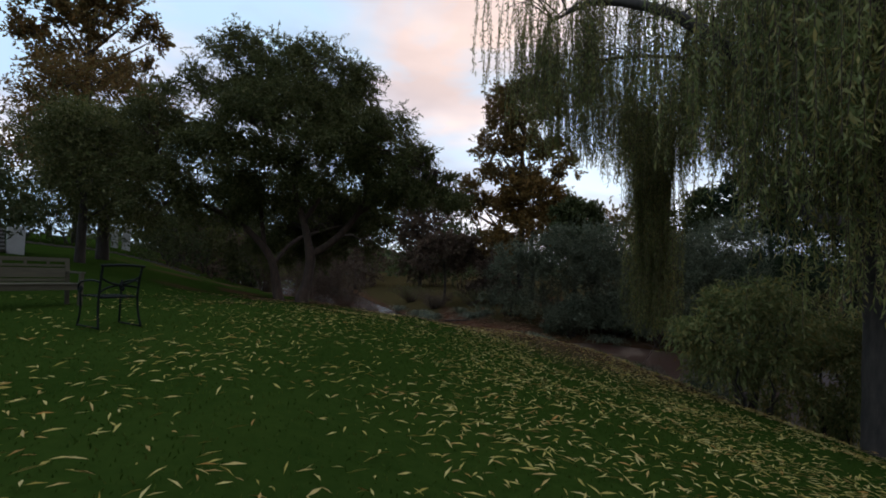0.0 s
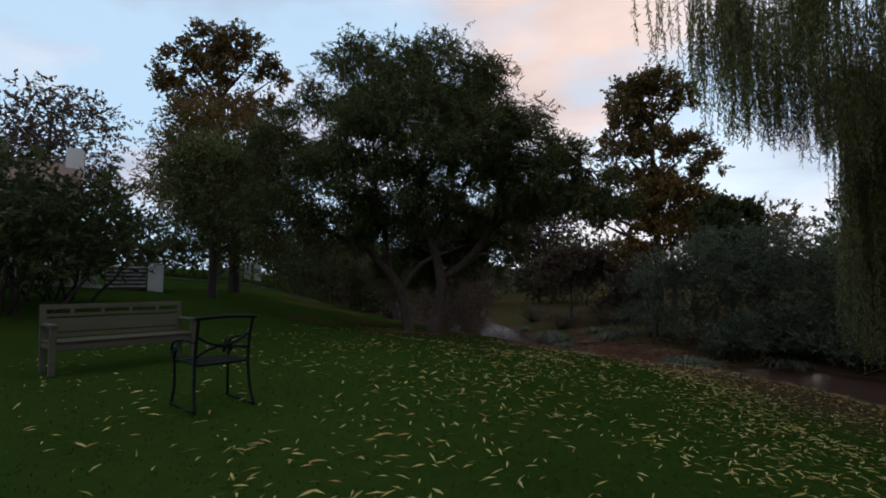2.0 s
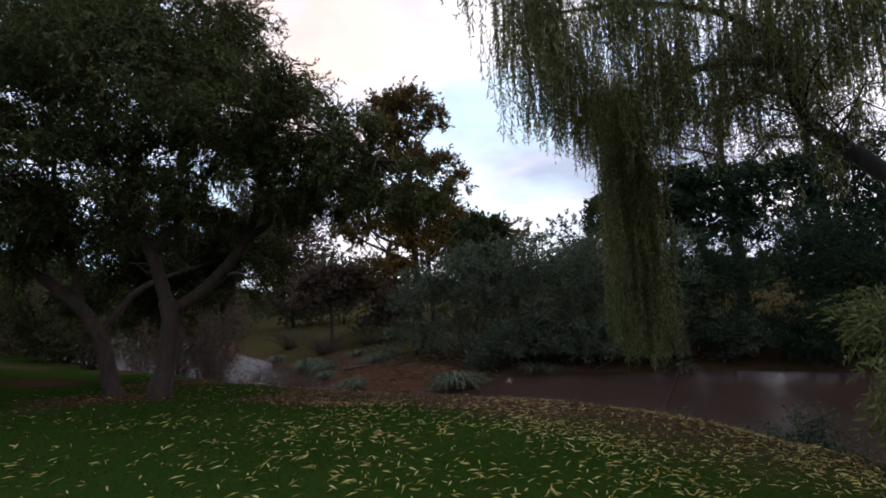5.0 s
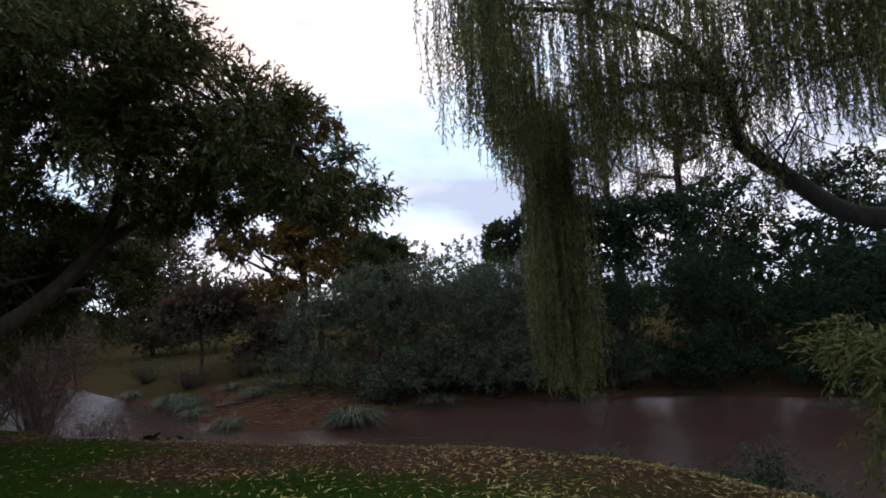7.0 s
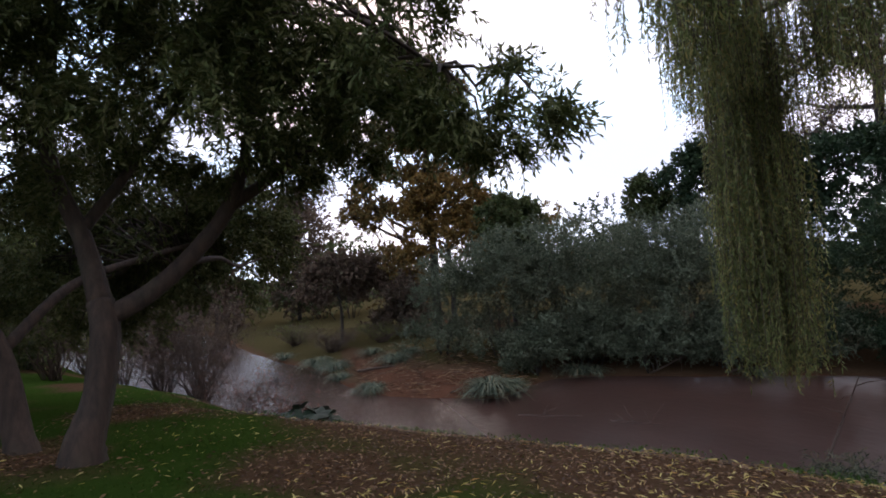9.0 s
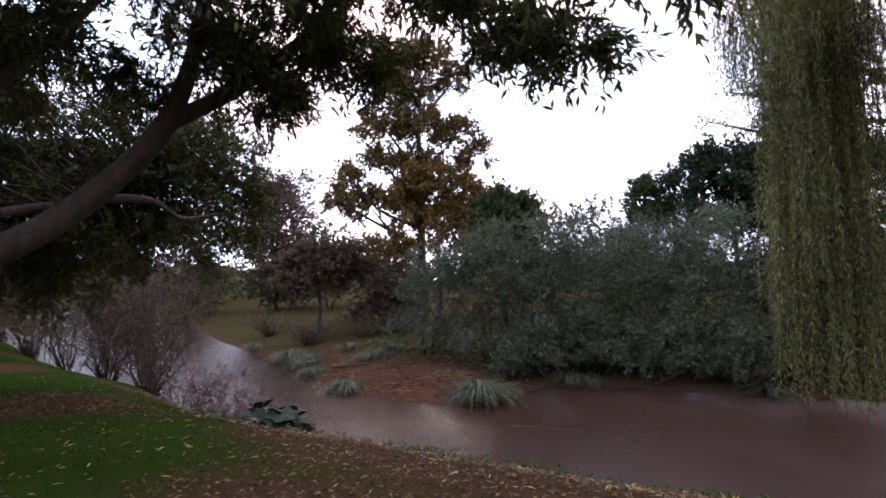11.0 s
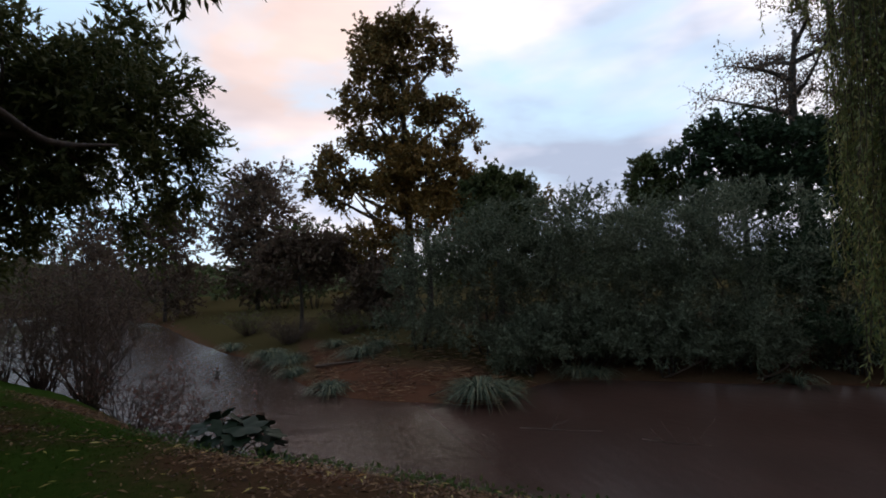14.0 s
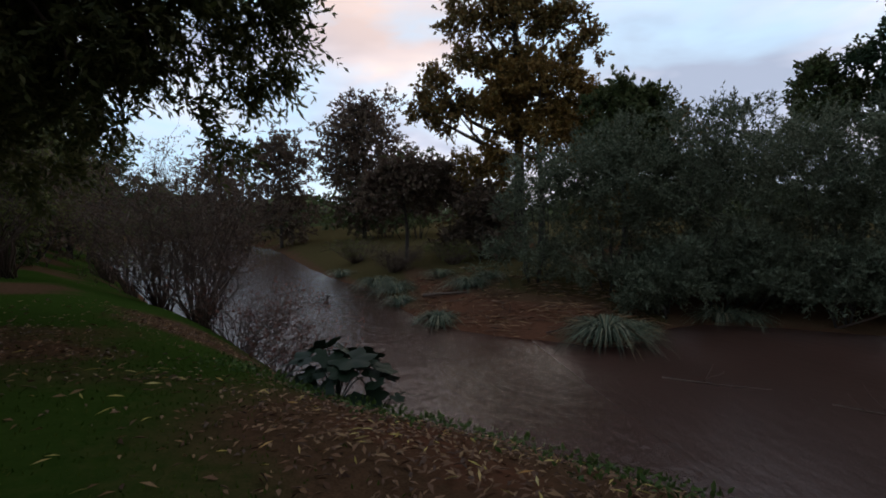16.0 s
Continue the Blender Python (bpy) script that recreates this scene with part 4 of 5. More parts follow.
def make_far_trees():
    lobed_tree("autumn_tree", "tall open tree with rust-brown autumn leaves in tiers behind the shrubs", 8.9, 57.0, 22.8,
               [(7.0, 57.0, 21.0, 2.6, 2.4, 1.5), (9.6, 57.0, 21.4, 2.8, 2.4, 1.5), (12.0, 56.6, 20.2, 1.7, 1.8, 0.8), (6.6, 57.2, 18.6, 2.2, 2.2, 1.5), (9.0, 57.0, 18.2, 2.3, 2.2, 1.5), (5.8, 57.4, 15.6, 2.3, 2.2, 1.6), (8.6, 57.0, 15.2, 2.6, 2.4, 1.6), (11.8, 56.4, 14.6, 2.2, 2.0, 1.4), (13.6, 56.0, 13.2, 1.5, 1.6, 1.0), (5.4, 57.6, 12.4, 2.2, 2.0, 1.4), (3.0, 58.0, 10.6, 1.7, 1.7, 1.1), (1.8, 58.2, 9.0, 1.6, 1.6, 1.0), (4.6, 58.0, 8.6, 2.0, 2.0, 1.4), (9.0, 57.0, 11.6, 2.6, 2.4, 1.6)], 34000, M_AUTUMN, 301)
    lobed_tree("autumn_tree", "lower rounded tree with brown-orange leaves beside a tall one", 9.8, 54.4, 12.0,
               [(9.8, 54.4, 9.2, 3.4, 3.0, 2.4), (7.4, 54.8, 7.6, 2.4, 2.4, 2.2), (12.4, 54.0, 7.6, 2.6, 2.4, 2.0), (9.8, 53.6, 5.6, 3.8, 3.0, 2.4), (13.8, 53.6, 5.2, 2.0, 2.0, 2.0)], 22000, M_RUST, 305, open_=0.14)
    lobed_tree("brown_tree", "bushy brown-leaved tree beyond the river meadow", 0.6, 60.4, 6.0,
               [(0.6, 60.4, 4.2, 2.2, 2.0, 1.4), (-1.6, 60.8, 3.0, 1.6, 1.6, 1.3), (2.8, 60.0, 3.8, 2.0, 2.0, 1.5), (3.8, 59.8, 2.4, 1.8, 1.8, 1.6), (0.4, 60.0, 2.2, 2.6, 2.2, 1.8)], 17000, M_BROWN, 309, open_=0.16)
    lobed_tree("garden_tree", "green bushy tree behind the waterside shrubs", 12.6, 47.6, 8.8,
               [(12.6, 47.6, 7.2, 1.5, 1.5, 1.2), (11.4, 47.8, 6.4, 1.4, 1.4, 1.2), (14.0, 47.2, 6.2, 1.4, 1.4, 1.3), (12.6, 47.4, 4.8, 2.2, 2.0, 1.6)], 9000, M_HEDGE, 310, open_=0.16)
    lobed_tree("evergreen_tree", "dense dark evergreen tree with a domed crown behind the shrubs", 27.0, 41.4, 11.9,
               [(27.0, 41.4, 9.4, 2.8, 2.6, 1.9), (24.6, 42.6, 9.0, 1.8, 1.8, 1.5), (29.6, 39.8, 9.0, 2.6, 2.4, 2.0), (26.0, 41.6, 6.6, 3.0, 2.6, 2.4), (29.4, 39.6, 6.0, 3.2, 2.8, 2.6), (32.6, 37.0, 8.2, 3.0, 2.6, 2.4)], 26000, M_EVERGREEN, 311, open_=0.12)
    lobed_tree("garden_tree", "small airy dark tree on the skyline", 24.2, 45.6, 10.2,
               [(24.2, 45.6, 8.9, 1.1, 1.1, 0.9), (23.2, 46.0, 7.8, 1.2, 1.2, 0.9), (25.2, 45.2, 7.6, 1.4, 1.4, 1.0), (23.8, 45.4, 6.2, 1.9, 1.7, 1.3)], 6500, M_HEDGE, 312)
    winter_tree(35.4, 43.5, 24.5, "tall half-bare tree with dark crooked boughs and few leaves", 315)
    winter_tree(40.6, 39.4, 25.5, "tall half-bare tree with dark crooked boughs and few leaves", 316)
    tall_tree("round_tree", "distant domed tree with brown-purple leaves", -3.6, 96.0, 19.0, 8.5, 0.05, 24000, M_BROWN, 307, L=0.45, W=0.3, lobes_n=15, fill=0.62)
    tall_tree("evergreen_tree", "dark rounded evergreen tree behind the waterside shrubs", 37.0, 34.0, 11.5, 6.0, 0.05, 16000, M_EVERGREEN, 313, lobes_n=12)
    tall_tree("evergreen_tree", "dark rounded evergreen tree behind the waterside shrubs", 37.5, 26.0, 11.0, 5.8, 0.05, 18000, M_EVERGREEN, 319, lobes_n=12)
    tall_tree("evergreen_tree", "dark rounded evergreen tree behind the waterside shrubs", 42.0, 15.0, 11.5, 6.4, 0.05, 18000, M_EVERGREEN, 320, lobes_n=12)
    tall_tree("brown_tree", "distant brown-leaved tree beyond the bend of the river", -17.0, 104.0, 14.0, 7.0, 0.05, 11000, M_BROWN, 331, L=0.5, W=0.34, lobes_n=12, fill=0.6)
    tall_tree("brown_tree", "distant brown-leaved tree beyond the bend of the river", -30.0, 118.0, 16.0, 8.0, 0.05, 11000, M_BROWN, 333, L=0.55, W=0.36, lobes_n=12, fill=0.6)
    tall_tree("garden_tree", "leafy dark green tree on the upstream bank", -29.0, 66.0, 11.0, 5.6, 0.05, 12000, M_HEDGE, 335, L=0.36, W=0.2, lobes_n=12, fill=0.6)
    tall_tree("garden_tree", "leafy dark green tree on the upstream bank", -22.5, 57.0, 8.0, 4.6, 0.05, 12000, M_HEDGE, 337, L=0.32, W=0.18, lobes_n=11, fill=0.6)
    # behind the lawn
    lobed_tree("tall_tree", "tall open-crowned tree with dark rusty leaves and bare upper boughs", -30.0, 42.0, 24.5,
               [(-30.8, 41.4, 23.0, 2.0, 2.0, 1.2), (-29.0, 42.7, 23.2, 2.0, 2.0, 1.2), (-32.3, 40.3, 20.9, 1.8, 1.8, 1.3), (-30.2, 41.8, 21.0, 2.2, 2.2, 1.4), (-27.9, 43.5, 21.8, 1.7, 1.7, 1.1), (-26.4, 44.6, 20.6, 1.3, 1.3, 0.9), (-32.8, 40.0, 18.6, 1.7, 1.7, 1.2), (-29.8, 42.1, 18.6, 1.9, 1.9, 1.2), (-26.3, 44.7, 18.2, 0.8, 0.8, 1.2), (-31.6, 40.8, 16.6, 1.9, 1.9, 1.3), (-28.4, 43.2, 16.0, 1.8, 1.8, 1.2)], 16000, M_AUTUMN, 321, open_=0.2, L=0.3, W=0.19)
    tall_tree("autumn_tree", "broad tree with rust-orange autumn leaves by the garden steps", -25.5, 36.0, 15.0, 6.0, 0.25, 34000, M_AUTUMN, 323, lobes_n=14, L=0.22, W=0.14, fill=0.45)
    tall_tree("garden_tree", "leafy yellow-green tree at the back of the lawn", -18.0, 27.0, 9.0, 3.6, 0.28, 30000, M_YELLOWGREEN, 325, stout=2.4, L=0.15, W=0.065, lobes_n=9)
    tall_tree("garden_tree", "dark leafy tree standing in the lawn", -16.0, 22.5, 7.4, 3.0, 0.34, 30000, M_OLIVE, 327, stout=2.0, L=0.15, W=0.065, lobes_n=9)
    tall_tree("brown_tree", "open brown-leaved tree behind the house", -46.0, 40.0, 19.0, 7.0, 0.3, 12000, M_BROWN, 329, lobes_n=12)


make_far_trees()


# ---- bank plants ----
def blades_mesh(name, roots, ways, lengths, width, arch, mat, steps=4, rng=None):
    """Arching strap leaves from their roots."""
    n = len(roots)
    t = np.linspace(0, 1, steps + 1)
    way = unit(ways)
    flat = unit(way * np.array([1, 1, 0]))
    mid = roots[:, None] + way[:, None] * (t * 1.0)[None, :, None] * lengths[:, None, None] + (flat[:, None] * 0.3 - np.array([0, 0, 1.0])) * (t**2)[None, :, None] * (lengths * arch)[:, None, None]
    side = unit(np.cross(way, [0, 0, 1.0]))
    w = width * (1 - t**2.2) * 0.5 + 0.002
    a, b = mid + side[:, None] * w[None, :, None], mid - side[:, None] * w[None, :, None]
    V = np.stack([a, b], 2).reshape(-1, 3)
    k = (np.arange(n) * (steps + 1) * 2)[:, None]
    i = np.arange(steps)[None] * 2 + k
    F = np.stack([i, i + 1, i + 3, i + 2], -1).reshape(-1, 4)
    return quads_mesh(name, V, F, mat)


def sedge(x, y, r, n, seed, label="arching tussock of grey-green sedge blades on the mud", z=None):
    rng = np.random.default_rng(seed)
    z0 = max(ground_z(x, y), WATER + 0.05) if z is None else z
    top = thing("sedge_tussock", pose(x, y, z0), label, "sedge", "sedge tussocks by the river")
    a = rng.uniform(0, 2 * np.pi, n)
    q = rng.uniform(0, 0.3, n) * r
    roots = np.stack([np.cos(a) * q, np.sin(a) * q, np.full(n, -0.05)], 1)
    up = rng.uniform(0.9, 4.2, n)
    ways = np.stack([np.cos(a), np.sin(a), up], 1)
    part_mesh("blade_tuft", blades_mesh("blade_tuft", roots, ways, r * rng.uniform(0.9, 1.7, n), 0.04, 0.9, M_SEDGE), top, kind="stuff")


for i, (x, y, r, n) in enumerate([(6.4, 36.6, 1.75, 520), (7.7, 37.2, 1.2, 220), (0.9, 41.2, 1.2, 320), (-1.7, 52.6, 1.7, 380), (-0.6, 49.8, 1.5, 300), (-0.5, 46.6, 1.1, 220), (3.2, 46.4, 1.5, 320), (4.6, 47.2, 1.1, 160), (2.2, 51.0, 1.4, 120), (12.6, 38.9, 1.5, 220), (13.6, 38.6, 1.0, 110), (20.2, 33.6, 1.2, 140), (-4.6, 60.0, 1.5, 140)]):
    sedge(x, y, r, n, 400 + i)


def twig_shrub(x, y, n, h, spread, seed, label, sub=5, leaves=0, leaf_mat=None, r0=0.022, lean=(0, 0)):
    """A thicket of thin bare stems, each with side twigs."""
    rng = np.random.default_rng(seed)
    z0 = ground_z(x, y)
    top = thing("bare_shrub", pose(x, y, z0), label, "shrub")
    tb, ends = Tubes(), []
    for _ in range(n):
        a = rng.uniform(0, 2 * np.pi)
        q = rng.uniform(0, 0.35)
        root = np.array([math.cos(a) * q, math.sin(a) * q, 0.0])
        root[2] = ground_z(x + root[0], y + root[1]) - z0 - 0.05
        out = spread * rng.uniform(0.2, 1.0)
        tip = root + np.array([math.cos(a) * out + lean[0] * rng.random(), math.sin(a) * out + lean[1] * rng.random(), h * rng.uniform(0.6, 1.05)])
        line = bough(tb, root, tip, r0 * rng.uniform(0.7, 1.5), 0.004, rng, 0.12, 5, 8, 0.09)
        for _k in range(sub):
            f = rng.integers(2, 7)
            d = unit(line[f] - line[f - 1]) * 0.6 + rng.normal(0, 0.55, 3)
            e = line[f] + unit(d) * rng.uniform(0.35, 1.0) * h * 0.25
            l2 = bough(tb, line[f], e, 0.007, 0.002, rng, 0.05, 3, 4, 0.06)
            ends.append(l2[2])
            ends.append(e)
    part_mesh("brushwood", tb.mesh("brushwood", M_TWIG), top, kind="stuff")
    if leaves:
        E = np.array(ends)
        P = E[rng.integers(0, len(E), leaves)] + rng.normal(0, 0.07, (leaves, 3))
        V, F = leaf_quads(P, rng.standard_normal((leaves, 3)), rng.standard_normal((leaves, 3)), 0.09 * rng.uniform(0.6, 1.3, leaves), 0.04)
        part_mesh("foliage", quads_mesh("foliage", V, F, leaf_mat), top, kind="stuff")
    return top


twig_shrub(-6.7, 34.4, 44, 4.4, 3.0, 501, "bare multi-stemmed shrub with reddish brown stems on the bank", 12, 4500, M_BROWN)
twig_shrub(-8.6, 36.6, 40, 5.0, 3.0, 502, "bare multi-stemmed shrub with brown twigs on the bank", 12, 6000, M_BROWN)
twig_shrub(-11.8, 34.6, 34, 5.0, 2.8, 512, "bare multi-stemmed shrub with brown twigs on the bank", 12, 7000, M_YELLOWGREEN)
twig_shrub(-5.6, 33.8, 22, 1.8, 2.4, 503, "low red bramble tangle hanging over the water", 6, 500, M_RED, 0.012, (1.8, 0.3))
twig_shrub(-5.0, 33.0, 26, 1.7, 2.4, 510, "bare reddish bramble stems trailing over the water", 6, 500, M_RED, 0.011, (2.2, 0.3))
twig_shrub(-4.0, 31.6, 26, 1.2, 1.3, 504, "low red bramble tangle beside the river", 7, 800, M_RED, 0.01, (0.8, 0.2))
twig_shrub(-11.4, 41.0, 28, 5.2, 3.0, 505, "tall bare willow scrub on the river bank", 6, 2600, M_YELLOWGREEN)
twig_shrub(-14.6, 45.6, 40, 5.0, 3.2, 506, "tall bare willow scrub on the river bank", 6, 3000, M_BROWN)
twig_shrub(-0.4, 57.0, 60, 1.9, 3.2, 507, "brown brushwood on the far bank", 6, 3000, M_BROWN)
twig_shrub(-3.6, 66.0, 60, 2.2, 3.6, 508, "brown brushwood on the far bank", 6, 3000, M_YELLOWGREEN)
twig_shrub(3.6, 55.0, 44, 1.6, 3.0, 509, "brown brushwood on the far bank", 6, 2600, M_YELLOWGREEN)


def big_leaf_mesh(seed):
    """A large rounded leaf with toothed lobes and a dished blade."""
    rng = np.random.default_rng(seed)
    n, rings = 40, 4
    V, F = [(0.0, 0.0, -0.04)], []
    a = np.linspace(-2.75, 2.75, n)
    for k in range(1, rings + 1):
        f = k / rings
        edge = 1 + f * (0.16 * np.cos(a * 6) + 0.05 * np.cos(a * 17 + rng.uniform(0, 6)))
        r = f * edge
        for ai, ri in zip(a, r):
            V.append((ri * math.cos(ai) * 0.95 + 0.1 * f, ri * math.sin(ai), 0.16 * ri**2 * (0.3 + math.cos(ai * 6) * 0.16) - 0.1 * max(0, ri - 0.6)))
    for i in range(n - 1):
        F.append((0, 1 + i, 2 + i, 2 + i))
    tris = [f[:3] for f in F]
    quads = []
    for k in range(rings - 1):
        for i in range(n - 1):
            b = 1 + k * n + i
            quads.append((b, b + n, b + n + 1, b + 1))
    me = bpy.data.meshes.new("big_leaf")
    me.from_pydata(V, [], tris + quads)
    me.materials.append(M_BIGLEAF)
    for poly in me.polygons:
        poly.use_smooth = True
    return me


def make_bigleaf_plant(x, y, seed, label, r=0.95, n=11, s=(0.28, 0.5)):
    rng = np.random.default_rng(seed)
    z0 = ground_z(x, y)
    top = thing("large_leaved_plant", pose(x, y, z0), label, "plant")
    meshes = [big_leaf_mesh(seed + i) for i in range(3)]
    for i in range(n):
        a, q = i * 2.4 + rng.uniform(-0.3, 0.3), r * math.sqrt((i + 0.5) / n)
        tip = np.array([math.cos(a) * q, math.sin(a) * q, 1.25 - 0.85 * (q / r) ** 2 + rng.uniform(-0.15, 0.2)])
        stalk = Tubes()
        stalk.add(smooth_line([(0, 0, -0.1), tip * np.array([0.45, 0.45, 0.75]), tip], 4), [0.02, 0.012], 5)
        st = part_mesh("stalk", stalk.mesh("stalk", M_BIGLEAF), top)
        leaf = part_mesh("leaf", meshes[i % 3], top)
        size = rng.uniform(*s)
        leaf.matrix_basis = Matrix.Translation(Vector(tip)) @ Euler((rng.uniform(-0.35, 0.35), rng.uniform(0.1, 0.75), a)).to_matrix().to_4x4() @ Matrix.Scale(size, 4)


make_bigleaf_plant(-2.6, 29.9, 520, "clump of large dark green lobed leaves on the bank", 1.05, 20, (0.26, 0.48))
make_bigleaf_plant(-1.75, 29.4, 530, "smaller clump of dark lobed leaves by the water", 0.6, 9, (0.16, 0.28))

for i, (x, y, r, label) in enumerate([(8.2, 20.1, 0.95, "low grey-green drooping plant at the edge of the water"), (8.3, 15.7, 1.25, "low blue-grey drooping plant by the water")]):
    z = ground_z(x, y)
    shrub("grey_shrub", label, "shrub", (x, y), [(x, y, z + 0.45, r * 0.8, r * 0.8, 0.55), (x - 0.4, y - 0.3, z + 0.35, r * 0.6, r * 0.6, 0.4), (x + 0.4, y + 0.3, z + 0.3, r * 0.6, r * 0.6, 0.4)], 9000, M_SEDGE, 540 + i, L=0.12, W=0.02, twig=0.5, droop=0.6, spread=0.24)
for i, (x, y, zt, r) in enumerate([(10.6, 5.2, 2.2, 2.2), (10.8, 9.4, 1.6, 2.0), (10.2, 12.4, 0.8, 1.6), (7.7, 12.2, 1.5, 1.6), (10.4, 1.6, 2.4, 2.2), (11.0, -2.4, 2.6, 2.4)]):
    rng = np.random.default_rng(560 + i)
    shrub("bank_shrub", "drooping dark green shrub on the steep bank under the willow", "shrub", (x, y), blob_lobes(x, y, ground_z(x, y) + 0.2, zt, r, rng, 6), 15000, M_WILLOW, 570 + i, L=0.17, W=0.04, twig=0.6, droop=0.6, spread=0.2, group="shrubs under the willow")

# ---- left side of the garden ----
for i, (x, y, zt, r) in enumerate([(-14.2, 12.4, 4.3, 2.6), (-16.8, 9.6, 4.6, 2.8), (-16.2, 15.4, 4.6, 2.6), (-18.6, 13.0, 5.4, 2.8), (-13.4, 8.2, 2.2, 1.8), (-20.6, 18.2, 5.0, 2.6), (-22.0, 41.0, 5.6, 3.2), (-27.5, 38.0, 6.4, 3.4), (-32.0, 36.0, 6.4, 3.6), (-20.0, 49.0, 6.0, 3.6), (-26.5, 50.0, 7.0, 4.0)]):
    rng = np.random.default_rng(600 + i)
    shrub("garden_shrub", "large dense dark green shrub at the edge of the lawn", "shrub", (x, y), blob_lobes(x, y, ground_z(x, y) + 0.2, zt, r, rng, 8), 8000, M_HEDGE, 620 + i, L=0.19, W=0.075, twig=0.5, spread=0.26, group="shrubs along the lawn")
for i, (x, y, zt, r, mat) in enumerate([(-14.4, 38.6, 2.2, 1.9, M_HEDGE), (-16.0, 41.5, 3.4, 2.6, M_BROWN), (-18.2, 46.0, 4.0, 3.0, M_YELLOWGREEN), (-21.0, 55.0, 5.5, 3.6, M_HEDGE), (-22.0, 49.0, 5.5, 3.4, M_BROWN)]):
    rng = np.random.default_rng(640 + i)
    shrub("bank_shrub", "mixed shrub where the lawn meets the river bank", "shrub", (x, y), blob_lobes(x, y, ground_z(x, y) + 0.1, zt, r, rng, 7), 6500, mat, 660 + i, L=0.2, W=0.09, twig=0.5, spread=0.26, group="shrubs along the near bank")
for i, (x, y, zt, r, mat) in enumerate([(6.0, 56.5, 2.6, 2.8, M_BROWN), (7.5, 62.0, 6.5, 4.0, M_AUTUMN), (18.0, 56.0, 9.0, 5.0, M_AUTUMN), (3.5, 84.0, 9.0, 6.0, M_HEDGE), (26.0, 58.0, 9.5, 5.5, M_EVERGREEN), (-36.0, 74.0, 5.5, 5.0, M_BROWN), (-42.0, 80.0, 8.0, 6.0, M_HEDGE), (-1.0, 92.0, 7.0, 6.5, M_HEDGE), (10.0, 90.0, 9.0, 7.0, M_BROWN), (-33.0, 62.0, 8.0, 5.5, M_HEDGE)]):
    rng = np.random.default_rng(680 + i)
    shrub("far_shrub", "rounded brown and green shrub beyond the river", "shrub", (x, y), blob_lobes(x, y, ground_z(x, y) + 0.1, zt, r, rng, 8), 6500, mat, 700 + i, L=0.36, W=0.2, twig=0.8, spread=0.28, group="shrubs beyond the river")


def far_woods():
    """The belt of trees that closes the distance all round."""
    rng = np.random.default_rng(720)
    lobes = []
    for a in np.linspace(0, 2 * np.pi, 120, endpoint=False):
        for k in range(3):
            d = rng.uniform(105, 150)
            if abs(a - math.pi / 2) > 0.9:
                d = rng.uniform(75, 120)
            x, y = d * math.cos(a) + rng.normal(0, 3), 20 + d * math.sin(a)
            h = rng.uniform(3.5, 9.0) * (1.3 if x < -15 and y < 90 else 0.6 if -40 < x < 2 and y > 0 else 1.0)
            lobes.append((x, y, h * 0.5, 6, 6, h * 0.62))
    C, O, R = clump_points(np.array(lobes), 5, rng, 0.4)
    V, F = crown_leaves(C, O, R, 48000, rng, 0.34, 2.0, 8, 1.3, 0.9, 0.1)
    # the shaded depth of the wood behind the leaves
    n, rows = 360, 5
    a = np.linspace(0, 2 * np.pi, n, endpoint=False)
    rad = 152 + 4 * np.sin(9 * a) + rng.normal(0, 1.2, n)
    hgt = 6.2 + 2.2 * np.sin(7 * a + 1) + 1.3 * np.sin(23 * a) + rng.normal(0, 0.7, n)
    ring = []
    for k in range(rows):
        f = k / (rows - 1)
        rr = rad + 7 * f**2 + rng.normal(0, 0.7, n)
        ring.append(np.stack([rr * np.cos(a), 20 + rr * np.sin(a), -1.5 + (hgt + 1.5) * f], 1))
    R0 = len(V)
    i, j = np.meshgrid(np.arange(rows - 1), np.arange(n), indexing="ij")
    G = np.stack([i * n + j, i * n + (j + 1) % n, (i + 1) * n + (j + 1) % n, (i + 1) * n + j], -1).reshape(-1, 4) + R0
    me = quads_mesh("far_woods", np.vstack([V] + ring), np.vstack([F, G]), M_HEDGE)
    tagged(new("far_woods", me), "distant belt of mixed dark trees round the meadows", "woodland", kind="stuff")


far_woods()


# ---- seats ----
def box(bm, sx, sy, sz, m):
    r = bmesh.ops.create_cube(bm, size=1.0, matrix=m @ Matrix.Diagonal((sx, sy, sz, 1)))
    return r["verts"]


def board(name, sx, sy, sz, m, mat, parent, label="", bevel=0.006):
    bm = bmesh.new()
    box(bm, sx, sy, sz, m)
    bmesh.ops.bevel(bm, geom=list(bm.edges), offset=bevel, segments=2, affect="EDGES")
    return part(name, bm, mat, parent, label)


def rod(name, pts, r, mat, parent, label="", sides=8, k=6):
    t = Tubes()
    t.add(smooth_line(pts, k), r, sides)
    return part_mesh(name, t.mesh(name, mat), parent, label)


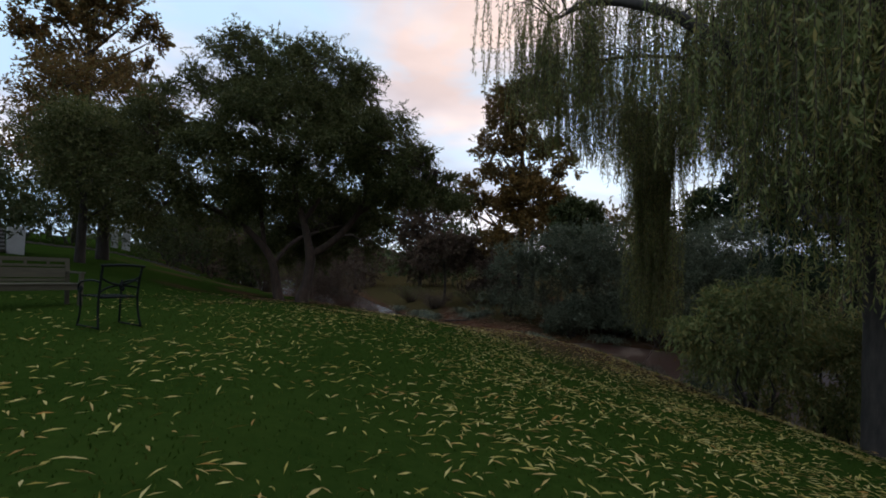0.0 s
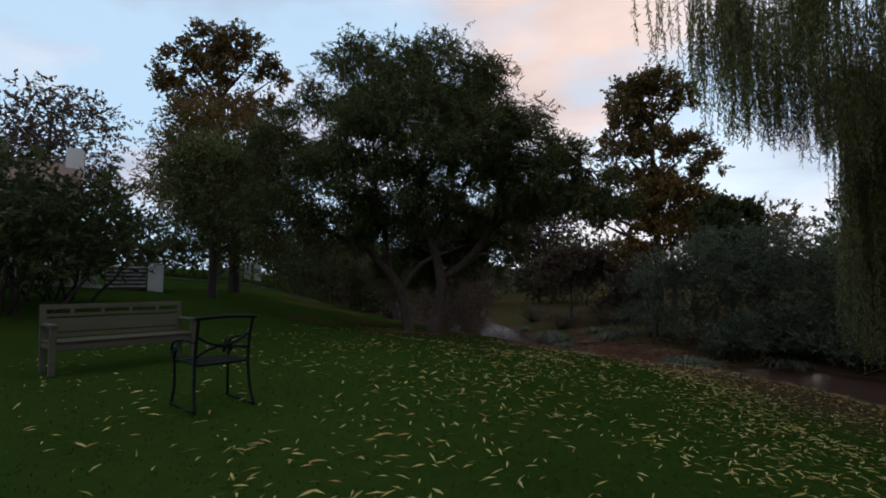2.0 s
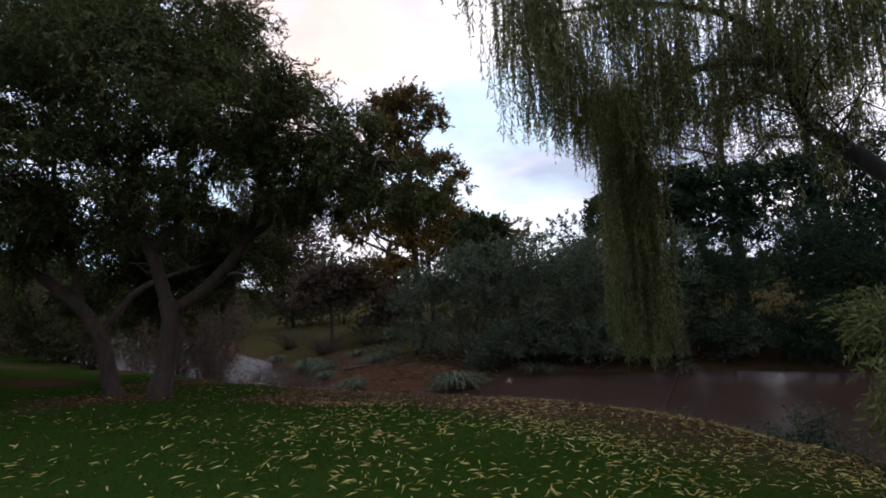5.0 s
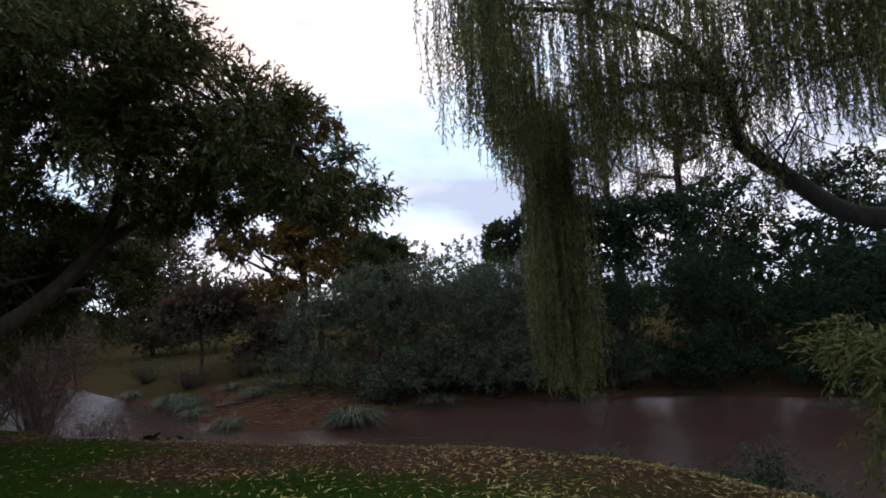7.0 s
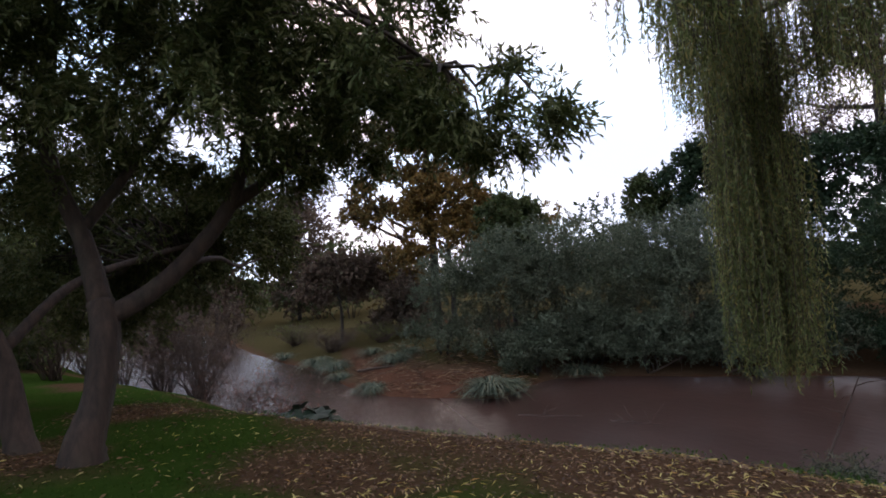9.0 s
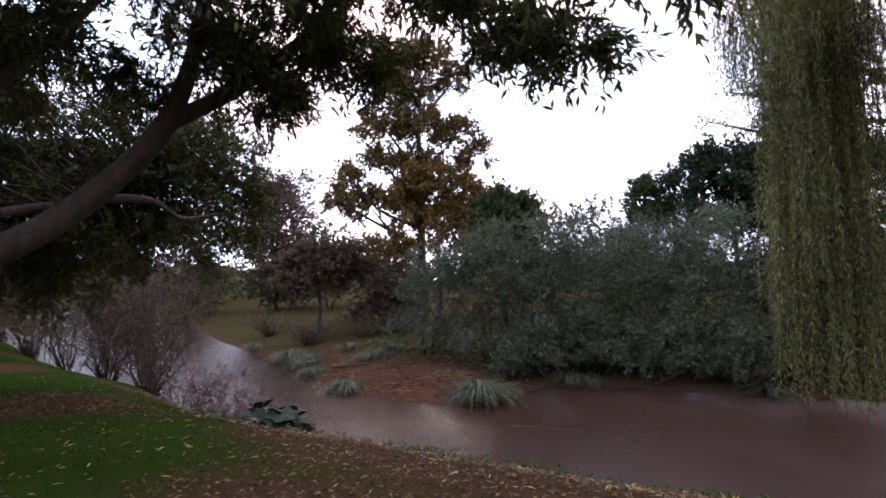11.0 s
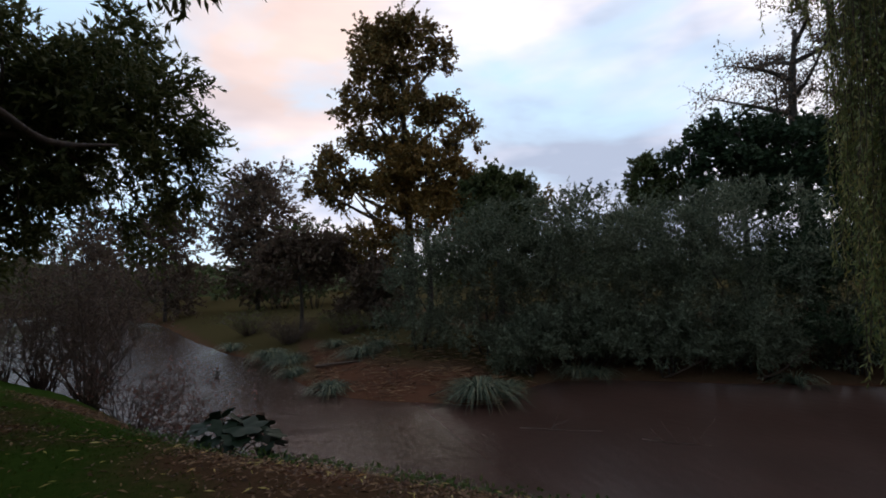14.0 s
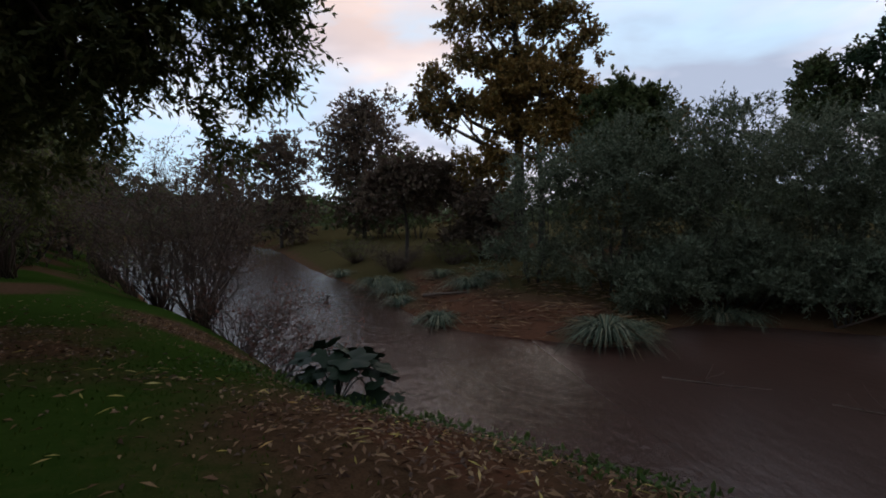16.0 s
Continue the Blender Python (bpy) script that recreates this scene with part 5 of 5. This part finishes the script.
def make_chair(x, y, heading):
    top = thing("garden_armchair", pose(x, y, ground_z(x, y) + 0.01, 0, 0, heading), "dark green cast-iron garden armchair standing on the lawn", "chair")
    for s in (-1, 1):
        rod("leg", [(s * 0.29, -0.36, 0.0), (s * 0.275, -0.29, 0.2), (s * 0.265, -0.26, 0.45), (s * 0.265, -0.29, 0.7), (s * 0.27, -0.34, 0.9)], 0.016, M_IRON, top)
        rod("leg", [(s * 0.29, 0.27, 0.0), (s * 0.275, 0.24, 0.2), (s * 0.28, 0.25, 0.45), (s * 0.285, 0.24, 0.56)], 0.015, M_IRON, top)
        rod("stretcher", [(s * 0.29, -0.36, 0.015), (s * 0.29, 0.27, 0.015)], 0.012, M_IRON, top)
        rod("armrest", [(s * 0.265, -0.28, 0.66), (s * 0.29, -0.1, 0.68), (s * 0.30, 0.12, 0.66), (s * 0.30, 0.25, 0.62), (s * 0.295, 0.29, 0.55), (s * 0.29, 0.24, 0.5), (s * 0.29, 0.19, 0.54), (s * 0.29, 0.22, 0.58)], 0.014, M_IRON, top)
    rod("top_rail", [(-0.3, -0.345, 0.895), (-0.15, -0.35, 0.905), (0, -0.35, 0.91), (0.15, -0.35, 0.905), (0.3, -0.345, 0.895)], 0.019, M_IRON, top)
    rod("back_bar", [(-0.265, -0.29, 0.72), (-0.14, -0.29, 0.65), (0, -0.29, 0.625), (0.14, -0.29, 0.66), (0.265, -0.29, 0.74)], 0.014, M_IRON, top)
    rod("back_bar", [(-0.262, -0.27, 0.52), (-0.14, -0.28, 0.59), (0, -0.285, 0.615), (0.14, -0.28, 0.6), (0.262, -0.27, 0.58)], 0.014, M_IRON, top)
    rod("boss", [(0.0, -0.29, 0.55), (0.005, -0.3, 0.62), (0.02, -0.29, 0.70)], [0.01, 0.03, 0.008], M_IRON, top)
    rod("seat_rail", [(-0.27, -0.255, 0.44), (0.27, -0.255, 0.44)], 0.014, M_IRON, top)
    rod("seat_rail", [(-0.28, 0.24, 0.44), (0.28, 0.24, 0.44)], 0.014, M_IRON, top)
    for i in range(11):
        board("seat_slat", 0.54, 0.026, 0.012, pose(0, -0.225 + i * 0.044, 0.448), M_IRON, top, "", 0.003)


def make_bench(x, y, heading):
    top = thing("wooden_bench", pose(x, y, ground_z(x, y) + 0.005, 0, 0, heading), "weathered grey wooden garden bench with slatted back and arms", "bench")
    L = 1.9
    for s in (-1, 1):
        board("leg", 0.07, 0.07, 0.64, pose(s * (L / 2 - 0.04), 0.24, 0.32), M_TEAK, top)
        board("leg", 0.07, 0.06, 0.93, pose(s * (L / 2 - 0.04), -0.27, 0.46, 6), M_TEAK, top)
        board("armrest", 0.085, 0.6, 0.035, pose(s * (L / 2 - 0.04), 0.0, 0.655), M_TEAK, top)
        board("side_rail", 0.04, 0.45, 0.07, pose(s * (L / 2 - 0.04), -0.01, 0.38), M_TEAK, top)
    board("front_rail", L - 0.12, 0.035, 0.1, pose(0, 0.235, 0.37), M_TEAK, top)
    for i in range(6):
        board("seat_slat", L - 0.02, 0.075, 0.022, pose(0, -0.2 + i * 0.088, 0.435), M_TEAK, top)
    board("top_rail", L, 0.04, 0.075, pose(0, -0.315, 0.89, 6), M_TEAK, top)
    board("back_rail", L - 0.12, 0.03, 0.045, pose(0, -0.3, 0.775, 6), M_TEAK, top)
    board("back_board", L - 0.12, 0.025, 0.19, pose(0, -0.285, 0.635, 6), M_TEAK, top)
    board("back_rail", L - 0.12, 0.035, 0.06, pose(0, -0.265, 0.49, 6), M_TEAK, top)
    for i in range(4):
        board("back_post", 0.05, 0.03, 0.12, pose(-0.57 + i * 0.38, -0.305, 0.835, 6), M_TEAK, top)


make_chair(-4.94, 7.44, 58)
make_bench(-7.72, 9.2, -118)


# ---- house, steps and walls ----
def plain_box(name, sx, sy, sz, m, mat, parent, label="", bevel=0.02):
    return board(name, sx, sy, sz, m, mat, parent, label, bevel)


def make_steps():
    x, y = -18.9, 21.0
    z = ground_z(x, y)
    top = thing("garden_steps", pose(x, y, z, 0, 0, 42), "flight of grey stone garden steps", "steps")
    for i in range(6):
        plain_box("step", 1.5, 0.44, 0.07, pose(-0.1, 0.36 * i, 0.14 + 0.17 * i), M_STONE, top)
        # base coloured darker than the tread, painting shade onto each riser
        plain_box("step_base", 1.5, 0.4, 0.17 * i + 0.12, pose(-0.1, 0.36 * i + 0.06, (0.17 * i + 0.1) / 2), M_RISER, top)
    wall = thing("garden_wall", pose(x, y, z, 0, 0, 42), "low white limewashed wall at the end of the steps", "wall")
    plain_box("wall", 0.6, 1.5, 1.35, pose(1.0, 0.9, 0.45), M_RENDER, wall, "", 0.05)
    w2 = thing("retaining_wall", pose(x, y, z, 0, 0, 42), "low grey stone retaining wall beside the steps", "wall")
    for j in range(4):
        for i in range(7):
            plain_box("stone", 0.5, 0.34, 0.25, pose(-1.15 - i * 0.52 - 0.2 * (j % 2), 0.2 + 0.04 * j, 0.1 + j * 0.265), M_STONE, w2)


def make_house():
    x, y = -33.2, 23.2
    z = ground_z(x, y) - 1.6
    top = thing("house", pose(x, y, z, 0, 0, 47), "white cottage with brown tiled roof and white chimney behind shrubs", "house")
    plain_box("wall", 12.0, 6.0, 5.4, pose(0, 0, 2.5), M_RENDER, top)
    bm = bmesh.new()
    vs = [bm.verts.new(v) for v in ((-6.3, -3.4, 5.1), (6.3, -3.4, 5.1), (6.3, 3.4, 5.1), (-6.3, 3.4, 5.1), (-6.3, 0, 7.6), (6.3, 0, 7.6))]
    for f in ((0, 1, 5, 4), (2, 3, 4, 5), (1, 2, 5), (3, 0, 4), (3, 2, 1, 0)):
        bm.faces.new([vs[i] for i in f])
    part("roof", bm, M_ROOF, top)
    plain_box("chimney", 0.9, 0.8, 2.6, pose(5.9, 0, 7.2), M_RENDER, top, "white chimney stack", 0.08)
    for i in range(4):
        win = plain_box("window", 1.0, 0.1, 1.3, pose(-4.2 + i * 2.8, -3.02, 3.8), M_RENDER, top)
        under(plain_box("pane", 0.84, 0.06, 1.14, pose(-4.2 + i * 2.8, -3.06, 3.8), M_GLASS, top), win)


make_steps()
make_house()
# added white uprights in place of a pale gap beyond the lawn
for i, (px, py, w, h) in enumerate(((-27.2, 44.0, 0.6, 2.8), (-28.6, 44.6, 0.5, 1.6), (-29.0, 27.6, 0.5, 1.6))):
    post = thing("white_upright", pose(px, py, ground_z(px, py), 0, 0, 30), "white upright at the back of the garden, standing in for a pale gap", "post", "white posts")
    plain_box("shaft", w, w, h, pose(0, 0, h / 2 - 0.1), M_RENDER, post)
    plain_box("cap", w * 1.15, w * 1.15, 0.12, pose(0, 0, h), M_RENDER, post)


def make_edging():
    line = smooth_line([(-27, 32), (-24, 35), (-20.5, 36.8), (-17.5, 37.2)], 8)
    top = thing("stone_edging", pose(-19, 36, ground_z(-19, 36)), "dull stone edging along the back of the lawn", "edging")
    z0 = ground_z(-19, 36)
    for a, b in zip(line[:-1], line[1:]):
        c, d = (a + b) / 2, b - a
        plain_box("stone", float(np.hypot(*d)) - 0.02, 0.16, 0.14, pose(c[0] + 19, c[1] - 36, ground_z(*c) - z0 + 0.05, 0, 0, math.degrees(math.atan2(d[1], d[0]))), M_RISER, top)


make_edging()


# ---- drift and snags by the river ----
def make_snag(pts, r, label, mat=None):
    p = np.array(pts, float)
    top = thing("driftwood", pose(*p[0]), label, "branch", "driftwood by the river")
    rng = np.random.default_rng(int(abs(p[0][0]) * 100))
    t = Tubes()
    q = smooth_line(p - p[0], 5)
    t.add(q, [r, r * 0.3], 7, 0.06, rng)
    for k in range(4):
        f = rng.integers(len(q) // 3, len(q) - 1)
        bough(t, q[f], q[f] + unit(rng.standard_normal(3) + [0, 0, 0.7]) * rng.uniform(0.3, 0.9), r * 0.4, 0.005, rng, 0, 5, 4)
    part_mesh("wood", t.mesh("wood", mat or M_LOG), top)


make_snag([(2.0, 41.6, -3.5), (3.6, 40.6, -3.4), (5.2, 39.6, -3.4)], 0.07, "pale drift branch lying on the red mud", M_TWIG)
make_snag([(0.6, 45.6, -3.2), (2.4, 45.2, -3.05), (4.0, 44.6, -3.05)], 0.09, "pale drift branch lying on the red mud", M_TWIG)
make_snag([(4.3, 38.4, -3.8), (4.8, 37.6, -3.5), (5.4, 37.2, -3.2)], 0.035, "thin bleached snag standing in the shallows", M_TWIG)
make_snag([(15.8, 37.0, -3.8), (16.4, 36.2, -3.3), (17.4, 35.6, -2.7)], 0.06, "bare branch leaning out of the bank", M_TWIG)
make_snag([(19.0, 34.8, -3.8), (19.6, 33.8, -3.2), (20.6, 33.2, -2.2)], 0.07, "bare branch leaning out of the bank", M_TWIG)
make_snag([(7.9, 20.4, -2.6), (8.6, 20.4, -1.6), (9.0, 20.2, -0.6)], 0.03, "thin bare branch on the near bank", M_TWIG)
make_snag([(-4.6, 48.6, -4.0), (-4.58, 48.6, -3.65), (-4.4, 48.7, -3.42)], 0.13, "dark stub of a sunken branch standing out of the water")
# thin stems added in place of pale foam streaks on the water
make_snag([(6.2, 32.6, -3.8), (7.2, 31.8, -3.78), (8.4, 31.2, -3.8)], 0.03, "thin stems on the brown water, standing in for pale foam streaks", M_TWIG)
make_snag([(9.0, 30.0, -3.8), (9.6, 29.2, -3.78), (10.4, 28.8, -3.8)], 0.025, "thin stems on the brown water, standing in for pale foam streaks", M_TWIG)


def make_reed_litter():
    rng = np.random.default_rng(780)
    x, y = rng.uniform(-0.5, 9.5, 9000), rng.uniform(36.0, 53.0, 9000)
    z, cover = land(x, y)
    df = line_distance(x, y, FAR_SHORE)
    clot = 0.5 + 0.5 * np.sin(1.3 * x + 0.8 * y) * np.sin(1.1 * y - 0.9 * x + 1)
    ok = (z > WATER - 0.02) & ~in_river(x, y) & (df < 6.5) & (rng.random(9000) < clot)
    P = np.stack([x, y, z + 0.03], 1)[ok]
    a = rng.normal(-0.5, 0.6, len(P))
    D = np.stack([np.cos(a), np.sin(a), rng.normal(0.05, 0.14, len(P))], 1)
    V, F = leaf_quads(P, D, rng.normal(0, 0.4, (len(P), 3)) + np.array([0, 0, 1.0]), rng.uniform(0.3, 0.9, len(P)), 0.045)
    tagged(new("reed_litter", quads_mesh("reed_litter", V, F, M_LITTER)), "flattened brown reeds and flood litter on the red mud", "reeds", kind="stuff")


make_reed_litter()


# ---- lawn: blades and fallen leaves ----
def scatter(n, x0, x1, y0, y1, rng, keep):
    x, y = rng.uniform(x0, x1, n), rng.uniform(y0, y1, n)
    z, cover = land(x, y)
    ok = keep(x, y, z, cover)
    return x[ok], y[ok], z[ok], cover[ok]


def make_lawn():
    rng = np.random.default_rng(800)

    def near_path(x, y, z, cover):
        d = np.abs(x + 1.5) + np.maximum(0, y - 22) * 0.8
        return (rng.random(len(x)) < np.clip(1.25 - d / 9.0, 0.05, 1)) & (rng.random(len(x)) > cover * 0.85) & (z > -2.6)

    x, y, z, c = scatter(175000, -13, 9, -3, 31, rng, near_path)
    P = np.stack([x, y, z - 0.01], 1)
    D = rng.standard_normal((len(P), 3)) * np.array([0.5, 0.5, 0.15]) + np.array([0, 0, 1.0])
    L = rng.uniform(0.02, 0.05, len(P))
    V, F = leaf_quads(P, D, rng.standard_normal((len(P), 3)), L, 0.011)
    tagged(new("grass", quads_mesh("grass", V, F, M_GRASS)), "short green lawn grass blades", "grass", kind="stuff")

    def willow_side(x, y, z, cover):
        w = np.clip(0.18 + 0.09 * (x + 5), 0.06, 1) * (1 - 0.8 * soft(y, 13, 20)) * (0.55 + 0.45 * np.sin(x * 1.3 + y * 0.9) * np.sin(y * 1.1 - 0.5 * x))
        return (rng.random(len(x)) < w) & (z > -1.9)

    x, y, z, c = scatter(76000, -9.5, 8.5, -5, 25, rng, willow_side)
    P = np.stack([x, y, z + rng.uniform(0.035, 0.06, len(x))], 1)
    a = rng.uniform(0, 2 * np.pi, len(P))
    D = np.stack([np.cos(a), np.sin(a), rng.normal(0, 0.16, len(P))], 1)
    N = rng.normal(0, 0.35, (len(P), 3)) + np.array([0, 0, 1.0])
    s = rng.uniform(0.6, 1.3, len(P))
    V, F = leaf_quads(P, D, N, 0.115 * s, 0.017 * s)
    tagged(new("fallen_leaves", quads_mesh("fallen_leaves", V, F, M_FALLEN)), "narrow yellow fallen willow leaves scattered on the lawn", "leaves", kind="stuff")

    def litter(x, y, z, cover):
        return (rng.random(len(x)) < np.clip(cover, 0.08, 1)) & (cover < 1.6) & (z > -3.3)

    x, y, z, c = scatter(52000, -8, 8, 12, 31, rng, litter)
    P = np.stack([x, y, z + rng.uniform(0.005, 0.035, len(x))], 1)
    a = rng.uniform(0, 2 * np.pi, len(P))
    D = np.stack([np.cos(a), np.sin(a), rng.normal(0, 0.2, len(P))], 1)
    N = rng.normal(0, 0.4, (len(P), 3)) + np.array([0, 0, 1.0])
    s = rng.uniform(0.6, 1.3, len(P))
    V, F = leaf_quads(P, D, N, 0.085 * s, 0.026 * s)
    tagged(new("leaf_litter", quads_mesh("leaf_litter", V, F, M_LITTER)), "brown and ochre fallen leaves covering the top of the bank", "leaves", kind="stuff")

    def rim(x, y, z, cover):
        dn = line_distance(x, y, NEAR_SHORE)
        return (rng.random(len(x)) < 0.9 * (1 - np.abs(dn - 4.2) / 1.4) * (0.5 + 0.5 * np.sin(x * 2.1 + 1) * np.sin(y * 1.7))) & (z > -3.0)

    x, y, z, c = scatter(60000, -4, 9, 14, 31, rng, rim)
    P = np.stack([x, y, z + rng.uniform(0.0, 0.14, len(x))], 1)
    D = rng.standard_normal((len(P), 3)) + np.array([0, 0, 0.5])
    V, F = leaf_quads(P, D, rng.standard_normal((len(P), 3)) + np.array([0, 0, 1.0]), 0.07 * rng.uniform(0.6, 1.4, len(P)), 0.04)
    tagged(new("ground_cover", quads_mesh("ground_cover", V, F, M_COVER)), "low green ground cover along the edge of the bank", "plants", kind="stuff")


make_lawn()
